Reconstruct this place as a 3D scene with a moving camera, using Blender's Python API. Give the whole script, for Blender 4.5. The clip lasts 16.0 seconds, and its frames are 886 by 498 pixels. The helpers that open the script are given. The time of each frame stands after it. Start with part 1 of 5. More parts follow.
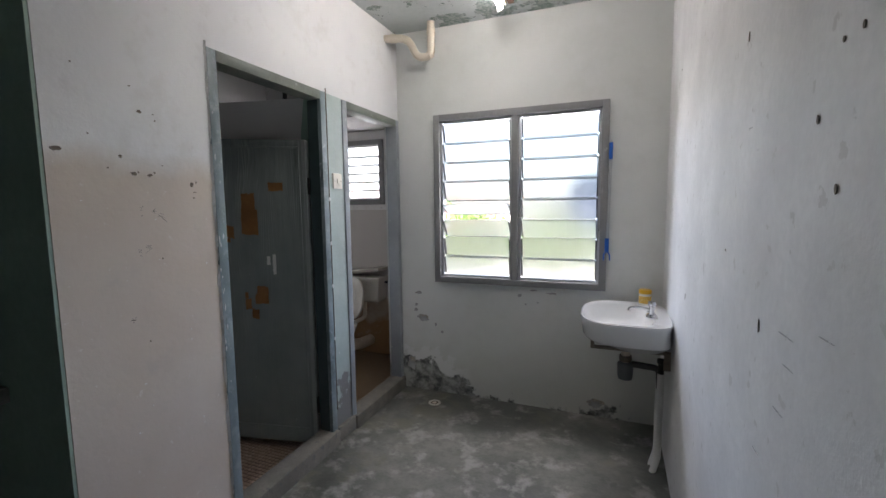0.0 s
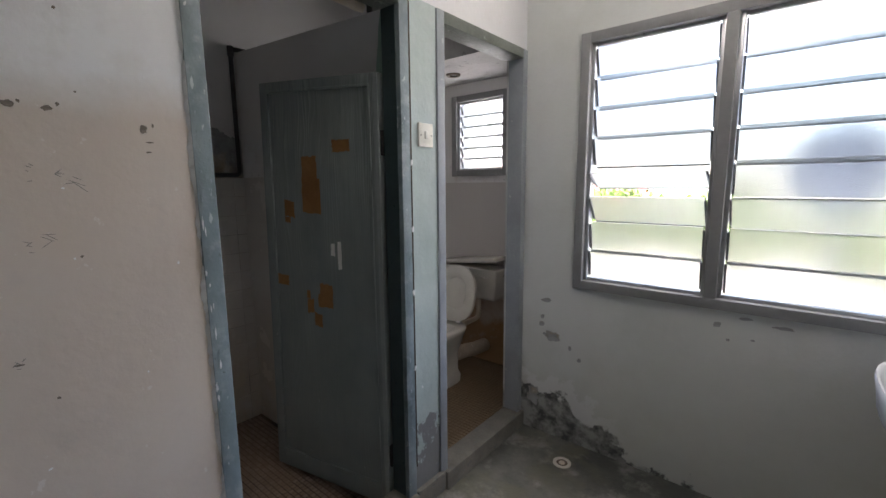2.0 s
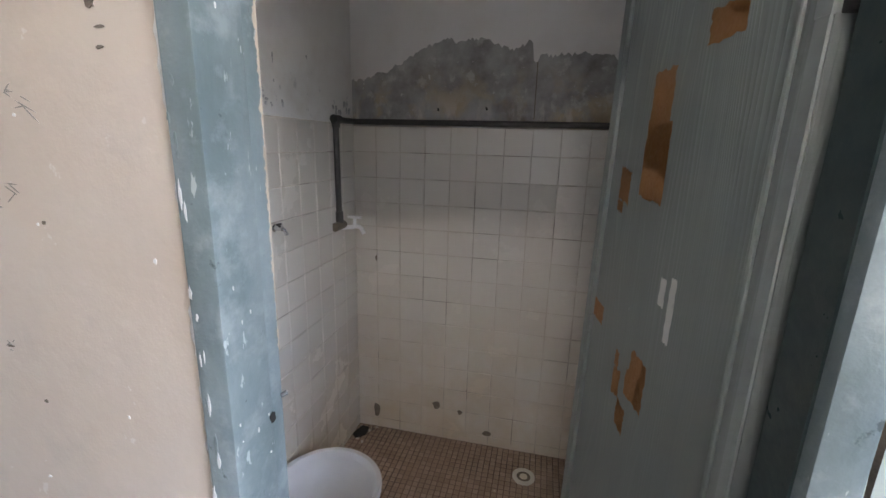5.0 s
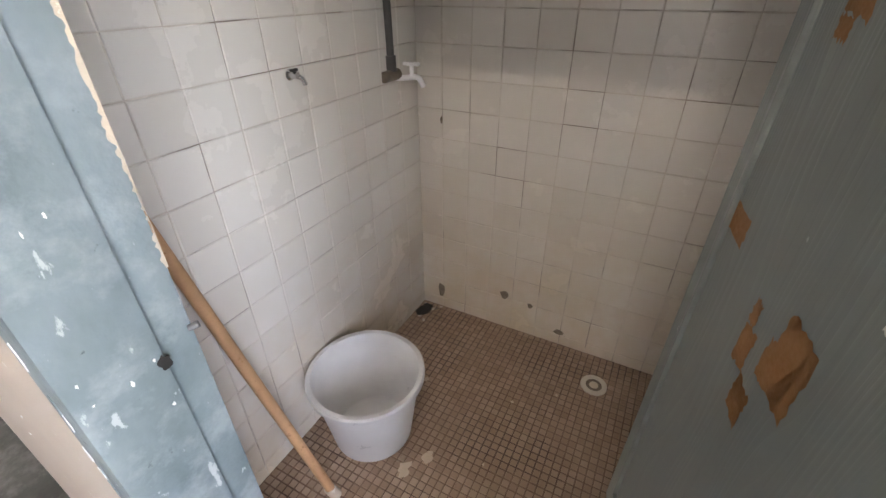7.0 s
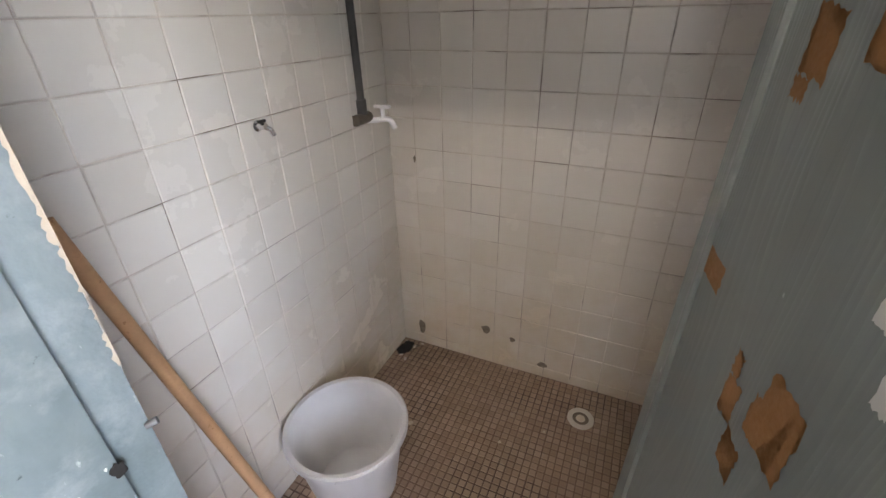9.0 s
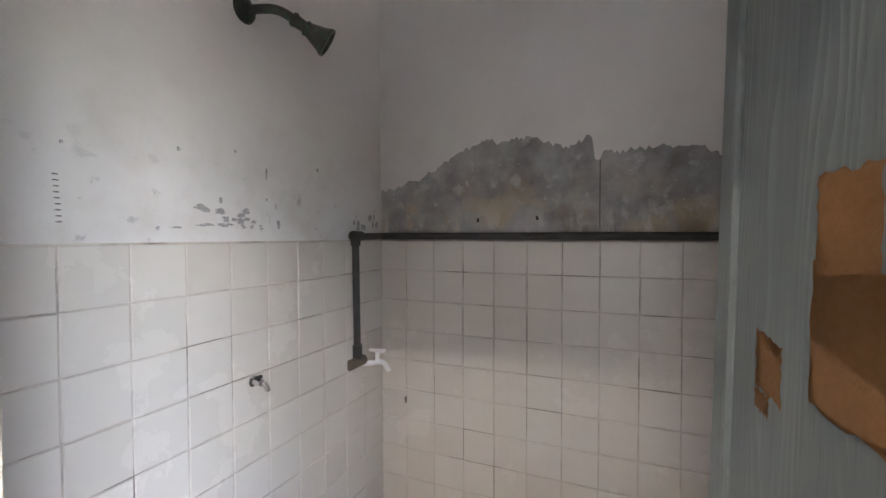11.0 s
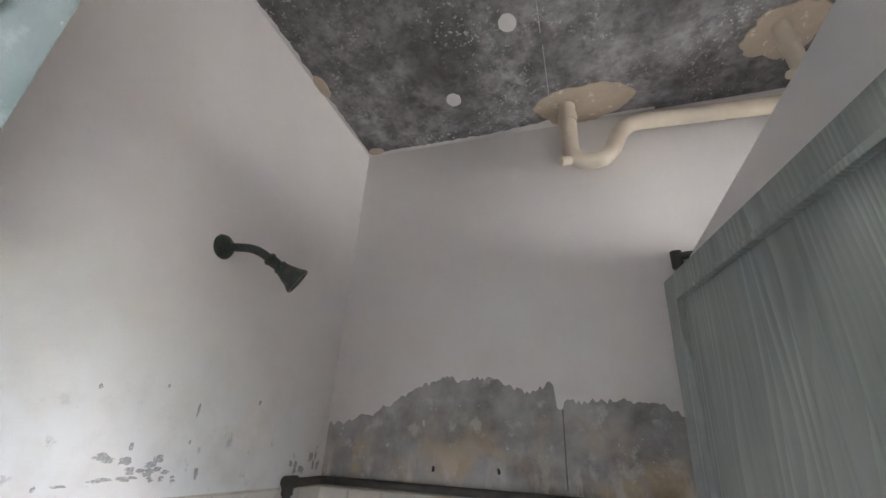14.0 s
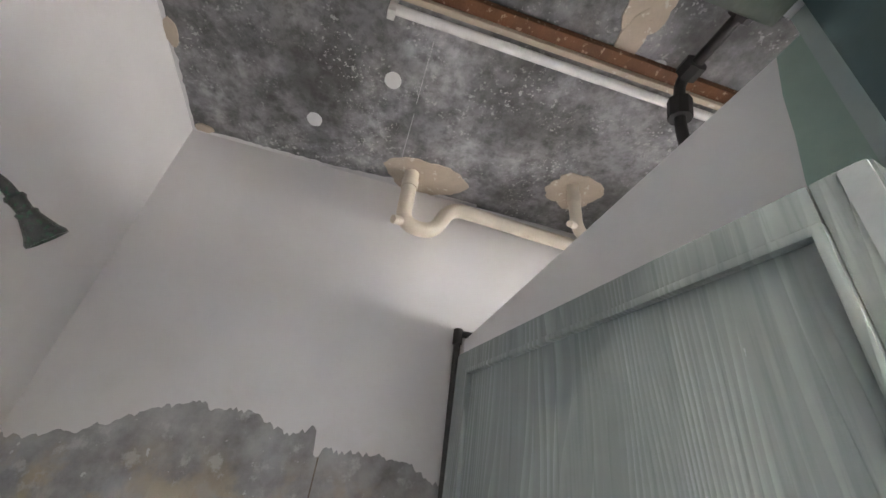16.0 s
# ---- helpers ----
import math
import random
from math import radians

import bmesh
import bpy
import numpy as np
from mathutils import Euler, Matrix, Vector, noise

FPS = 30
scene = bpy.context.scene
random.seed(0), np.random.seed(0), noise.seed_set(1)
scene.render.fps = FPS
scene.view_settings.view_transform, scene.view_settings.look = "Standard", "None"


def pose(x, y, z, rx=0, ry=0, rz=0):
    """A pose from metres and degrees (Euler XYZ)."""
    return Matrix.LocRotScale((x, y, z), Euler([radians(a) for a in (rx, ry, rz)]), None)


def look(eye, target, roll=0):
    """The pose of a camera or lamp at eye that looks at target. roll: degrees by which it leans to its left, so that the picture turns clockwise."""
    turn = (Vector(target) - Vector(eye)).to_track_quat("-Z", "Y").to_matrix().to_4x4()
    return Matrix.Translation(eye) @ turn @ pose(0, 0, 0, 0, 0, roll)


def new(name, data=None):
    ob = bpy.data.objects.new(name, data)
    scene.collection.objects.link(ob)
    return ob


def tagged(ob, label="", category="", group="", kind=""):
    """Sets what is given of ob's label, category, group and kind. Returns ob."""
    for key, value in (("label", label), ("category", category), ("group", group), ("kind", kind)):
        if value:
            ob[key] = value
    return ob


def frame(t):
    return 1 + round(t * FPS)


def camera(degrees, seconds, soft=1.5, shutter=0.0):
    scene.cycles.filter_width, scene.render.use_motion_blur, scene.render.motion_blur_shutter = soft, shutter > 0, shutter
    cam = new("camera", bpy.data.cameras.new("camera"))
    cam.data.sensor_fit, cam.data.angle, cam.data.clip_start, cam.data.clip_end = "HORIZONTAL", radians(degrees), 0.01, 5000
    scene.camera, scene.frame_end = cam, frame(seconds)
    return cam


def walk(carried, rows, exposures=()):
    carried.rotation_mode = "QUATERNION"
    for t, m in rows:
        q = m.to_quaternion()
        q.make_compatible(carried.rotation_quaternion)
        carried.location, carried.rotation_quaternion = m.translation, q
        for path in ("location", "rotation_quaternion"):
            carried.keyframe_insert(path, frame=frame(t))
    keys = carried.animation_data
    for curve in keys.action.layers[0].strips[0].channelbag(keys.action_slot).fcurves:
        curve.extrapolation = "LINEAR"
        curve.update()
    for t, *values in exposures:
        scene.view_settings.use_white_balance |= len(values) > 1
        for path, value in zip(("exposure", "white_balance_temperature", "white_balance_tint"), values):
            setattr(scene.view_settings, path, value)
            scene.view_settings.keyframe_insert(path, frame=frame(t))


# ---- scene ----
cam = camera(92.0, 16.0)
PATH = [
    (0, (0.027, -0.002, 1.357), (-0.708, 1.847, 1.157), -0.7),
    (0.5, (-0.032, 0.148, 1.337), (-0.878, 1.946, 1.111), -0.8),
    (1, (-0.123, 0.377, 1.335), (-1.134, 2.086, 1.091), -0.8),
    (1.5, (-0.237, 0.597, 1.324), (-1.37, 2.222, 1.046), -0.4),
    (2, (-0.328, 0.824, 1.326), (-1.592, 2.344, 1.023), -0.5),
    (2.5, (-0.389, 1.042, 1.325), (-1.908, 2.302, 1.001), 1.1),
    (3, (-0.477, 1.217, 1.331), (-2.208, 2.154, 0.976), 0.8),
    (3.5, (-0.626, 1.361, 1.333), (-2.493, 1.98, 0.971), 1.0),
    (4, (-0.769, 1.445, 1.331), (-2.709, 1.76, 0.958), 0.0),
    (4.5, (-0.886, 1.578, 1.323), (-2.847, 1.459, 0.949), 1.0),
    (4.7, (-0.934, 1.629, 1.315), (-2.877, 1.343, 0.934), 1.0),
    (6.8, (-1.337, 1.68, 1.225), (-2.863, 0.874, 0.215), 0.1),
    (7, (-1.357, 1.673, 1.222), (-2.858, 0.878, 0.165), -0.4),
    (7.5, (-1.38, 1.662, 1.208), (-2.828, 0.897, 0.06), -1.7),
    (8, (-1.386, 1.66, 1.212), (-2.828, 0.929, 0.034), -2.1),
    (8.5, (-1.394, 1.658, 1.232), (-2.876, 0.941, 0.096), -1.8),
    (9, (-1.396, 1.659, 1.259), (-2.989, 0.929, 0.295), -1.3),
    (9.5, (-1.397, 1.661, 1.287), (-3.092, 0.906, 0.542), -0.9),
    (10, (-1.395, 1.666, 1.32), (-3.165, 0.882, 0.817), -0.7),
    (10.2, (-1.393, 1.664, 1.333), (-3.185, 0.879, 0.916), -0.6),
    (12.3, (-1.4, 1.664, 1.439), (-3.187, 0.885, 1.887), 1.1),
    (12.5, (-1.403, 1.663, 1.447), (-3.179, 0.891, 1.946), 1.3),
    (13, (-1.399, 1.668, 1.465), (-3.145, 0.919, 2.089), 1.9),
    (13.5, (-1.397, 1.67, 1.474), (-3.118, 0.983, 2.226), 2.4),
    (14, (-1.405, 1.663, 1.482), (-3.116, 1.073, 2.332), 3.2),
    (14.5, (-1.413, 1.639, 1.481), (-3.139, 1.247, 2.413), 4.4),
    (15, (-1.411, 1.61, 1.481), (-3.133, 1.477, 2.489), 6.0),
    (15.5, (-1.401, 1.593, 1.481), (-3.098, 1.711, 2.532), 8.2),
    (16, (-1.387, 1.583, 1.468), (-3.022, 1.918, 2.569), 7.8),
]
EXPOSURES = [(0.0, 3.95, 6700, 17), (2.5, 3.9, 7000, 19), (3.5, 5.0, 7050, 20), (4.7, 5.12, 7000, 19), (6.8, 5.62, 7800, 21), (8.0, 5.62, 7800, 21), (10.2, 5.76, 7350, 21), (12.5, 5.95, 7050, 20), (16.0, 6.6, 7000, 18)]
walk(cam, [(t, look(eye, target, roll)) for t, eye, target, roll in PATH], EXPOSURES)

# ---- world, sun and window light ----
world = bpy.data.worlds.new("sky_world")
scene.world = world
world.use_nodes = True
wn = world.node_tree
wn.nodes.clear()
sky = wn.nodes.new("ShaderNodeTexSky")
sky.sky_type = "NISHITA"
sky.sun_disc = False
sky.sun_elevation = radians(52)
sky.sun_rotation = radians(200)
sky.air_density, sky.dust_density = 1.0, 4.0
bg = wn.nodes.new("ShaderNodeBackground")
bg.inputs["Strength"].default_value = 0.15
wo = wn.nodes.new("ShaderNodeOutputWorld")
wn.links.new(sky.outputs[0], bg.inputs[0])
wn.links.new(bg.outputs[0], wo.inputs[0])

sun_data = bpy.data.lights.new("sun", "SUN")
sun_data.energy, sun_data.angle, sun_data.color = 3.0, radians(0.6), (1.0, 0.96, 0.9)
sun = new("sun", sun_data)
sun.matrix_world = look((2, -6, 12), (0, 4, 0))


def window_lamp(name, eye, target, w, h, watts, portal):
    """A sky portal at a window, or an added lamp standing in for sky."""
    d = bpy.data.lights.new(name, "AREA")
    d.shape, d.size, d.size_y = "RECTANGLE", w, h
    d.energy = watts
    d.color = (0.95, 0.98, 1.0)
    d.cycles.is_portal = portal
    ob = new(name, d)
    ob.matrix_world = look(eye, target)
    return ob


window_lamp("window_light", (-0.563, 2.93, 1.40), (-0.563, 2.0, 1.40), 1.07, 1.09, 10, True)
# added lamp behind the toilet panes, in place of sky light
window_lamp("window_light", (-2.145, 3.60, 1.73), (-2.145, 2.0, 1.73), 0.46, 0.56, 0.45, False)
# added lamp outside the kitchen window, aimed down to brighten the room
window_lamp("window_light", (-0.56, 3.30, 2.15), (-0.72, 1.80, 0.60), 1.15, 0.5, 1.9, False)

# ---- materials ----


class Nodes:
    """Small helper to wire node materials."""

    def __init__(self, name):
        self.m = bpy.data.materials.new(name)
        self.m.use_nodes = True
        self.t = self.m.node_tree
        self.t.nodes.clear()
        self.out = self.n("ShaderNodeOutputMaterial")
        self.b = self.n("ShaderNodeBsdfPrincipled")
        self.t.links.new(self.b.outputs[0], self.out.inputs["Surface"])
        self.co = self.n("ShaderNodeTexCoord").outputs["Object"]

    def n(self, kind, **props):
        node = self.t.nodes.new(kind)
        for k, v in props.items():
            setattr(node, k, v)
        return node

    def put(self, socket, value):
        if isinstance(value, bpy.types.NodeSocket):
            self.t.links.new(value, socket)
        elif isinstance(value, tuple) and len(value) == 3 and socket.type == "RGBA":
            socket.default_value = (*value, 1)
        else:
            socket.default_value = value

    def noise(self, scale, detail=4.0, rough=0.55, co=None, stretch=None, w=0.0):
        node = self.n("ShaderNodeTexNoise")
        co = co or self.co
        mp = self.n("ShaderNodeMapping")
        self.put(mp.inputs["Vector"], co)
        mp.inputs["Location"].default_value = (w * 3.1, w * 1.7, w * 2.3)
        if stretch:
            mp.inputs["Scale"].default_value = stretch
        self.put(node.inputs["Vector"], mp.outputs[0])
        node.inputs["Scale"].default_value = scale
        node.inputs["Detail"].default_value = detail
        node.inputs["Roughness"].default_value = rough
        return node.outputs["Fac"]

    def voronoi(self, scale, feature="F1", out="Distance"):
        node = self.n("ShaderNodeTexVoronoi", feature=feature)
        self.put(node.inputs["Vector"], self.co)
        node.inputs["Scale"].default_value = scale
        return node.outputs[out]

    def ramp(self, fac, lo, hi, a=0.0, b=1.0):
        node = self.n("ShaderNodeMapRange")
        self.put(node.inputs["Value"], fac)
        node.inputs["From Min"].default_value, node.inputs["From Max"].default_value = lo, hi
        node.inputs["To Min"].default_value, node.inputs["To Max"].default_value = a, b
        return node.outputs[0]

    def math(self, op, a, b=0.0, clamp=False):
        node = self.n("ShaderNodeMath", operation=op, use_clamp=clamp)
        self.put(node.inputs[0], a)
        self.put(node.inputs[1], b)
        return node.outputs[0]

    def mix(self, fac, a, b):
        node = self.n("ShaderNodeMix", data_type="RGBA")
        self.put(node.inputs[0], fac)
        self.put(node.inputs[6], a)
        self.put(node.inputs[7], b)
        return node.outputs[2]

    def axis(self, which, co=None):
        node = self.n("ShaderNodeSeparateXYZ")
        self.put(node.inputs[0], co or self.co)
        return node.outputs[which]

    def random(self):
        return self.n("ShaderNodeObjectInfo").outputs["Random"]

    def island(self):
        return self.n("ShaderNodeNewGeometry").outputs["Random Per Island"]

    def bump(self, height, strength=0.3, dist=0.01):
        node = self.n("ShaderNodeBump")
        self.put(node.inputs["Height"], height)
        node.inputs["Strength"].default_value = strength
        node.inputs["Distance"].default_value = dist
        self.put(self.b.inputs["Normal"], node.outputs[0])
        return node

    def done(self, colour, rough=0.6, metal=0.0, spec=0.5):
        self.put(self.b.inputs["Base Color"], colour)
        self.put(self.b.inputs["Roughness"], rough)
        self.put(self.b.inputs["Metallic"], metal)
        self.put(self.b.inputs["Specular IOR Level"], spec)
        return self.m


def shade(c, k):
    return tuple(min(1.0, v * k) for v in c)


def painted(name, c, rough=0.6, wear=None, wear_at=0.66, var=0.12, scale=3.0, bump=0.15, spec=0.4):
    """Paint or plaster with soft blotches, fine grain and some worn spots."""
    k = Nodes(name)
    big, fine = k.noise(scale, 5), k.noise(scale * 14, 3, w=1)
    col = k.mix(k.ramp(big, 0.3, 0.7), shade(c, 1 - var), shade(c, 1 + var))
    col = k.mix(k.ramp(fine, 0.35, 0.75, 0, 0.35), col, shade(c, 1 - 1.5 * var))
    if wear:
        spots = k.noise(scale * 4.5, 6, 0.6, w=2)
        col = k.mix(k.ramp(spots, wear_at, wear_at + 0.015), col, wear)
    k.bump(k.math("ADD", k.noise(scale * 25, 3, w=3), k.math("MULTIPLY", big, 2.0)), bump, 0.004)
    return k.done(col, k.ramp(fine, 0.3, 0.7, rough - 0.08, rough + 0.1), 0, spec)


def plain(name, c, rough=0.5, metal=0.0, var=0.08, scale=18.0, bump=0.05):
    k = Nodes(name)
    f = k.noise(scale, 4)
    col = k.mix(k.ramp(f, 0.3, 0.7), shade(c, 1 - var), shade(c, 1 + var))
    k.bump(k.noise(scale * 5, 2, w=1), bump, 0.002)
    return k.done(col, k.ramp(f, 0.3, 0.7, max(0.03, rough - 0.08), rough + 0.08), metal)


def kitchen_wall_mat():
    """Off-white wall turning cream below about 1.5 m, with dirt blotches and pale chips."""
    k = Nodes("worn_white_wall")
    z = k.axis(2)
    big, mid, fine = k.noise(1.6, 5), k.noise(7, 5, w=1), k.noise(60, 3, w=2)
    col = k.mix(k.ramp(big, 0.3, 0.7), (0.66, 0.66, 0.67), (0.76, 0.76, 0.76))
    edge = k.math("ADD", z, k.math("MULTIPLY", mid, 0.12))
    cream = k.ramp(edge, 1.62, 1.52)
    col = k.mix(cream, col, k.mix(k.ramp(big, 0.3, 0.7), (0.555, 0.463, 0.386), (0.61, 0.54, 0.476)))
    dirt = k.ramp(k.noise(2.6, 6, 0.65, w=4), 0.56, 0.74, 0, 0.45)
    col = k.mix(dirt, col, (0.44, 0.40, 0.35))
    col = k.mix(k.ramp(k.noise(10, 7, 0.7, w=8), 0.57, 0.72, 0, 0.2), col, (0.40, 0.37, 0.345))
    chips = k.ramp(k.noise(34, 5, 0.55, w=5), 0.68, 0.71, 0, 0.4)
    col = k.mix(chips, col, (0.74, 0.72, 0.69))
    k.bump(k.math("ADD", fine, k.math("MULTIPLY", mid, 2.5)), 0.18, 0.004)
    return k.done(col, 0.62, 0, 0.35)


def damp_wall_mat():
    """Grey-white wall whose paint has flaked off to bare cement above the floor."""
    k = Nodes("damp_white_wall")
    z, x = k.axis(2), k.axis(0)
    big, mid, fine = k.noise(1.5, 5), k.noise(6, 6, 0.6, w=1), k.noise(55, 3, w=2)
    col = k.mix(k.ramp(big, 0.3, 0.7), (0.64, 0.655, 0.63), (0.72, 0.725, 0.705))
    col = k.mix(k.ramp(k.noise(2.8, 7, 0.66, w=15), 0.48, 0.70, 0, 0.4), col, (0.53, 0.54, 0.50))
    damp = k.ramp(k.math("ADD", z, k.math("MULTIPLY", mid, 0.5)), 0.95, 0.35)
    col = k.mix(k.math("MULTIPLY", damp, 0.5), col, (0.53, 0.52, 0.455))
    cor = k.ramp(x, -0.80, -1.15, -0.035, 0.15)
    reach = k.math("ADD", k.math("MULTIPLY", k.noise(3.2, 7, 0.62, w=3), 0.62), cor)
    bare = k.ramp(k.math("SUBTRACT", reach, z), 0.245, 0.262)
    pale = k.math("MULTIPLY", k.ramp(x, -0.85, -1.05), k.ramp(k.math("SUBTRACT", k.math("ADD", reach, 0.07), z), 0.245, 0.255))
    col = k.mix(k.math("MULTIPLY", pale, k.ramp(k.noise(9, 6, 0.6, w=11), 0.42, 0.5)), col, (0.70, 0.70, 0.68))
    cement = k.mix(k.ramp(k.noise(11, 6, 0.65, w=7), 0.42, 0.60), (0.10, 0.10, 0.095), (0.40, 0.40, 0.375))
    col = k.mix(bare, col, cement)
    k.bump(k.math("ADD", fine, k.math("MULTIPLY", bare, -3.0)), 0.25, 0.004)
    return k.done(col, 0.66, 0, 0.3)


def mint_wall_mat():
    k = Nodes("mint_wall")
    z = k.axis(2)
    mid, fine = k.noise(5, 6, 0.6), k.noise(50, 3, w=1)
    col = k.mix(k.ramp(mid, 0.3, 0.7), (0.36, 0.43, 0.415), (0.45, 0.52, 0.505))
    flaked = k.ramp(k.math("SUBTRACT", k.math("MULTIPLY", k.noise(11, 7, 0.65, w=2), 1.1), z), 0.27, 0.30)
    col = k.mix(flaked, col, (0.20, 0.20, 0.20))
    spots = k.ramp(k.noise(22, 5, 0.6, w=4), 0.71, 0.725)
    col = k.mix(spots, col, (0.74, 0.74, 0.72))
    k.bump(k.math("ADD", fine, k.math("MULTIPLY", mid, 3.0)), 0.25, 0.004)
    return k.done(col, 0.5, 0, 0.4)


def bath_wall_mat():
    """White lime paint with rust-brown bleed and mildew low down."""
    k = Nodes("bath_white_wall")
    z = k.axis(2)
    big, mid, fine = k.noise(1.8, 5), k.noise(8, 6, 0.6, w=1), k.noise(60, 3, w=2)
    col = k.mix(k.ramp(big, 0.3, 0.7), (0.72, 0.70, 0.68), (0.80, 0.79, 0.78))
    low = k.ramp(z, 1.85, 1.45)
    stain = k.math("MULTIPLY", low, k.ramp(mid, 0.47, 0.72, 0, 0.5))
    col = k.mix(stain, col, (0.56, 0.50, 0.44))
    mould = k.math("MULTIPLY", k.ramp(z, 1.58, 1.46), k.ramp(k.noise(24, 6, 0.6, w=4), 0.62, 0.68, 0, 0.5))
    col = k.mix(mould, col, (0.34, 0.34, 0.35))
    k.bump(k.math("ADD", fine, k.math("MULTIPLY", mid, 2.0)), 0.15, 0.004)
    return k.done(col, 0.6, 0, 0.35)


def concrete_floor_mat():
    """Trowelled cement, damp-dark blotches and pale scuffs."""
    k = Nodes("cement_floor")
    big, mid, fine = k.noise(1.7, 6, 0.62), k.noise(6, 7, 0.65, w=1), k.noise(70, 3, w=2)
    col = k.mix(k.ramp(big, 0.40, 0.60), (0.075, 0.078, 0.068), (0.20, 0.195, 0.175))
    col = k.mix(k.ramp(mid, 0.52, 0.62, 0, 0.7), col, (0.33, 0.325, 0.30))
    col = k.mix(k.ramp(k.noise(15, 7, 0.7, w=8), 0.40, 0.54, 0.4, 0), col, (0.07, 0.075, 0.068))
    col = k.mix(k.ramp(k.noise(3.1, 6, 0.6, w=5), 0.56, 0.66, 0, 0.55), col, (0.17, 0.16, 0.11))
    k.bump(k.math("ADD", fine, k.math("MULTIPLY", mid, 2.0)), 0.25, 0.005)
    return k.done(col, k.ramp(big, 0.35, 0.65, 0.38, 0.62), 0, 0.45)


def bare_ceiling_mat():
    """Bare grey concrete soffit, cloudy with lime bloom and fine pale pits."""
    k = Nodes("bare_concrete_ceiling")
    cloud, mid, fine = k.noise(3.2, 7, 0.62), k.noise(11, 8, 0.7, w=1), k.noise(60, 6, 0.65, w=2)
    col = k.mix(k.ramp(cloud, 0.34, 0.66), (0.12, 0.12, 0.118), (0.30, 0.30, 0.305))
    col = k.mix(k.ramp(mid, 0.36, 0.52, 0.75, 0), col, (0.085, 0.085, 0.083))
    col = k.mix(k.ramp(k.noise(30, 7, 0.72, w=8), 0.40, 0.54, 0.5, 0), col, (0.085, 0.085, 0.083))
    bloom = k.math("MULTIPLY", k.ramp(k.noise(2.3, 7, 0.66, w=6), 0.46, 0.66), k.ramp(k.noise(20, 6, 0.65, w=12), 0.32, 0.62))
    col = k.mix(k.math("MULTIPLY", bloom, 0.95), col, (0.56, 0.56, 0.58))
    zone = k.ramp(k.noise(4.5, 5, 0.6, w=9), 0.46, 0.60)
    dots = k.math("MULTIPLY", k.ramp(k.voronoi(75), 0.30, 0.20), k.ramp(k.noise(26, 4, w=13), 0.50, 0.56))
    specks = k.math("MULTIPLY", k.math("MAXIMUM", k.ramp(fine, 0.59, 0.63), dots), zone)
    col = k.mix(k.math("MULTIPLY", specks, 0.85), col, (0.58, 0.58, 0.56))
    k.bump(k.math("ADD", fine, mid), 0.5, 0.006)
    return k.done(col, 0.8, 0, 0.25)


def kitchen_ceiling_mat():
    """White soffit whose paint flakes to grey-green concrete."""
    k = Nodes("flaking_ceiling")
    mid, fine = k.noise(4.5, 7, 0.65), k.noise(40, 4, w=1)
    col = k.mix(k.ramp(mid, 0.3, 0.7), (0.50, 0.55, 0.54), (0.62, 0.65, 0.64))
    bare = k.ramp(k.noise(3.4, 8, 0.66, w=3), 0.53, 0.545)
    col = k.mix(bare, col, k.mix(k.ramp(fine, 0.4, 0.6), (0.22, 0.28, 0.25), (0.42, 0.45, 0.43)))
    k.bump(k.math("ADD", fine, k.math("MULTIPLY", bare, -4.0)), 0.5, 0.006)
    return k.done(col, 0.75, 0, 0.25)


def tile_mat(name, a, b, rough, heavy, reach, soil):
    """Glazed wall tile, each a little different, yellowed towards the floor by soap."""
    k = Nodes(name)
    co = k.n("ShaderNodeNewGeometry").outputs["Position"]
    z = k.axis(2, co)
    col = k.mix(k.random(), a, b)
    grime = k.noise(5.0, 6, 0.6, co=co)
    soap = k.math("MULTIPLY", k.ramp(z, reach, 0.1), k.ramp(grime, 0.3, 0.65, 0.3 * heavy - 0.14, heavy))
    col = k.mix(soap, col, soil)
    col = k.mix(k.ramp(k.noise(3.0, 5, co=co, w=2), 0.35, 0.85, 0, 0.25), col, (0.60, 0.54, 0.46))
    k.bump(k.noise(14, 2, co=co, w=3), 0.05, 0.002)
    return k.done(col, k.ramp(grime, 0.2, 0.8, rough + 0.06, rough + 0.14), 0, 0.5)


def grout_mat(name, a, b, dark):
    k = Nodes(name)
    f = k.noise(9, 6, 0.65)
    col = k.mix(k.ramp(f, 0.35, 0.65), a, b)
    col = k.mix(k.ramp(k.noise(4, 6, 0.6, w=2), 0.50, 0.60, 0, 0.95), col, dark)
    k.bump(k.noise(80, 3, w=3), 0.3, 0.003)
    return k.done(col, 0.85, 0, 0.2)


def mosaic_mat(name, a, b):
    k = Nodes(name)
    rnd = k.n("ShaderNodeMath", operation="ADD")
    k.put(rnd.inputs[0], k.random())
    k.put(rnd.inputs[1], k.island())
    pick = k.math("FRACT", rnd.outputs[0])
    co = k.n("ShaderNodeNewGeometry").outputs["Position"]
    col = k.mix(pick, a, b)
    col = k.mix(k.ramp(k.noise(4, 6, 0.6, co=co), 0.42, 0.7, 0, 0.6), col, shade(a, 0.95))
    col = k.mix(k.ramp(k.noise(16, 5, 0.6, co=co, w=2), 0.62, 0.72, 0, 0.5), col, (0.42, 0.36, 0.29))
    k.bump(k.noise(60, 3, co=co, w=3), 0.2, 0.002)
    return k.done(col, 0.5, 0, 0.4)


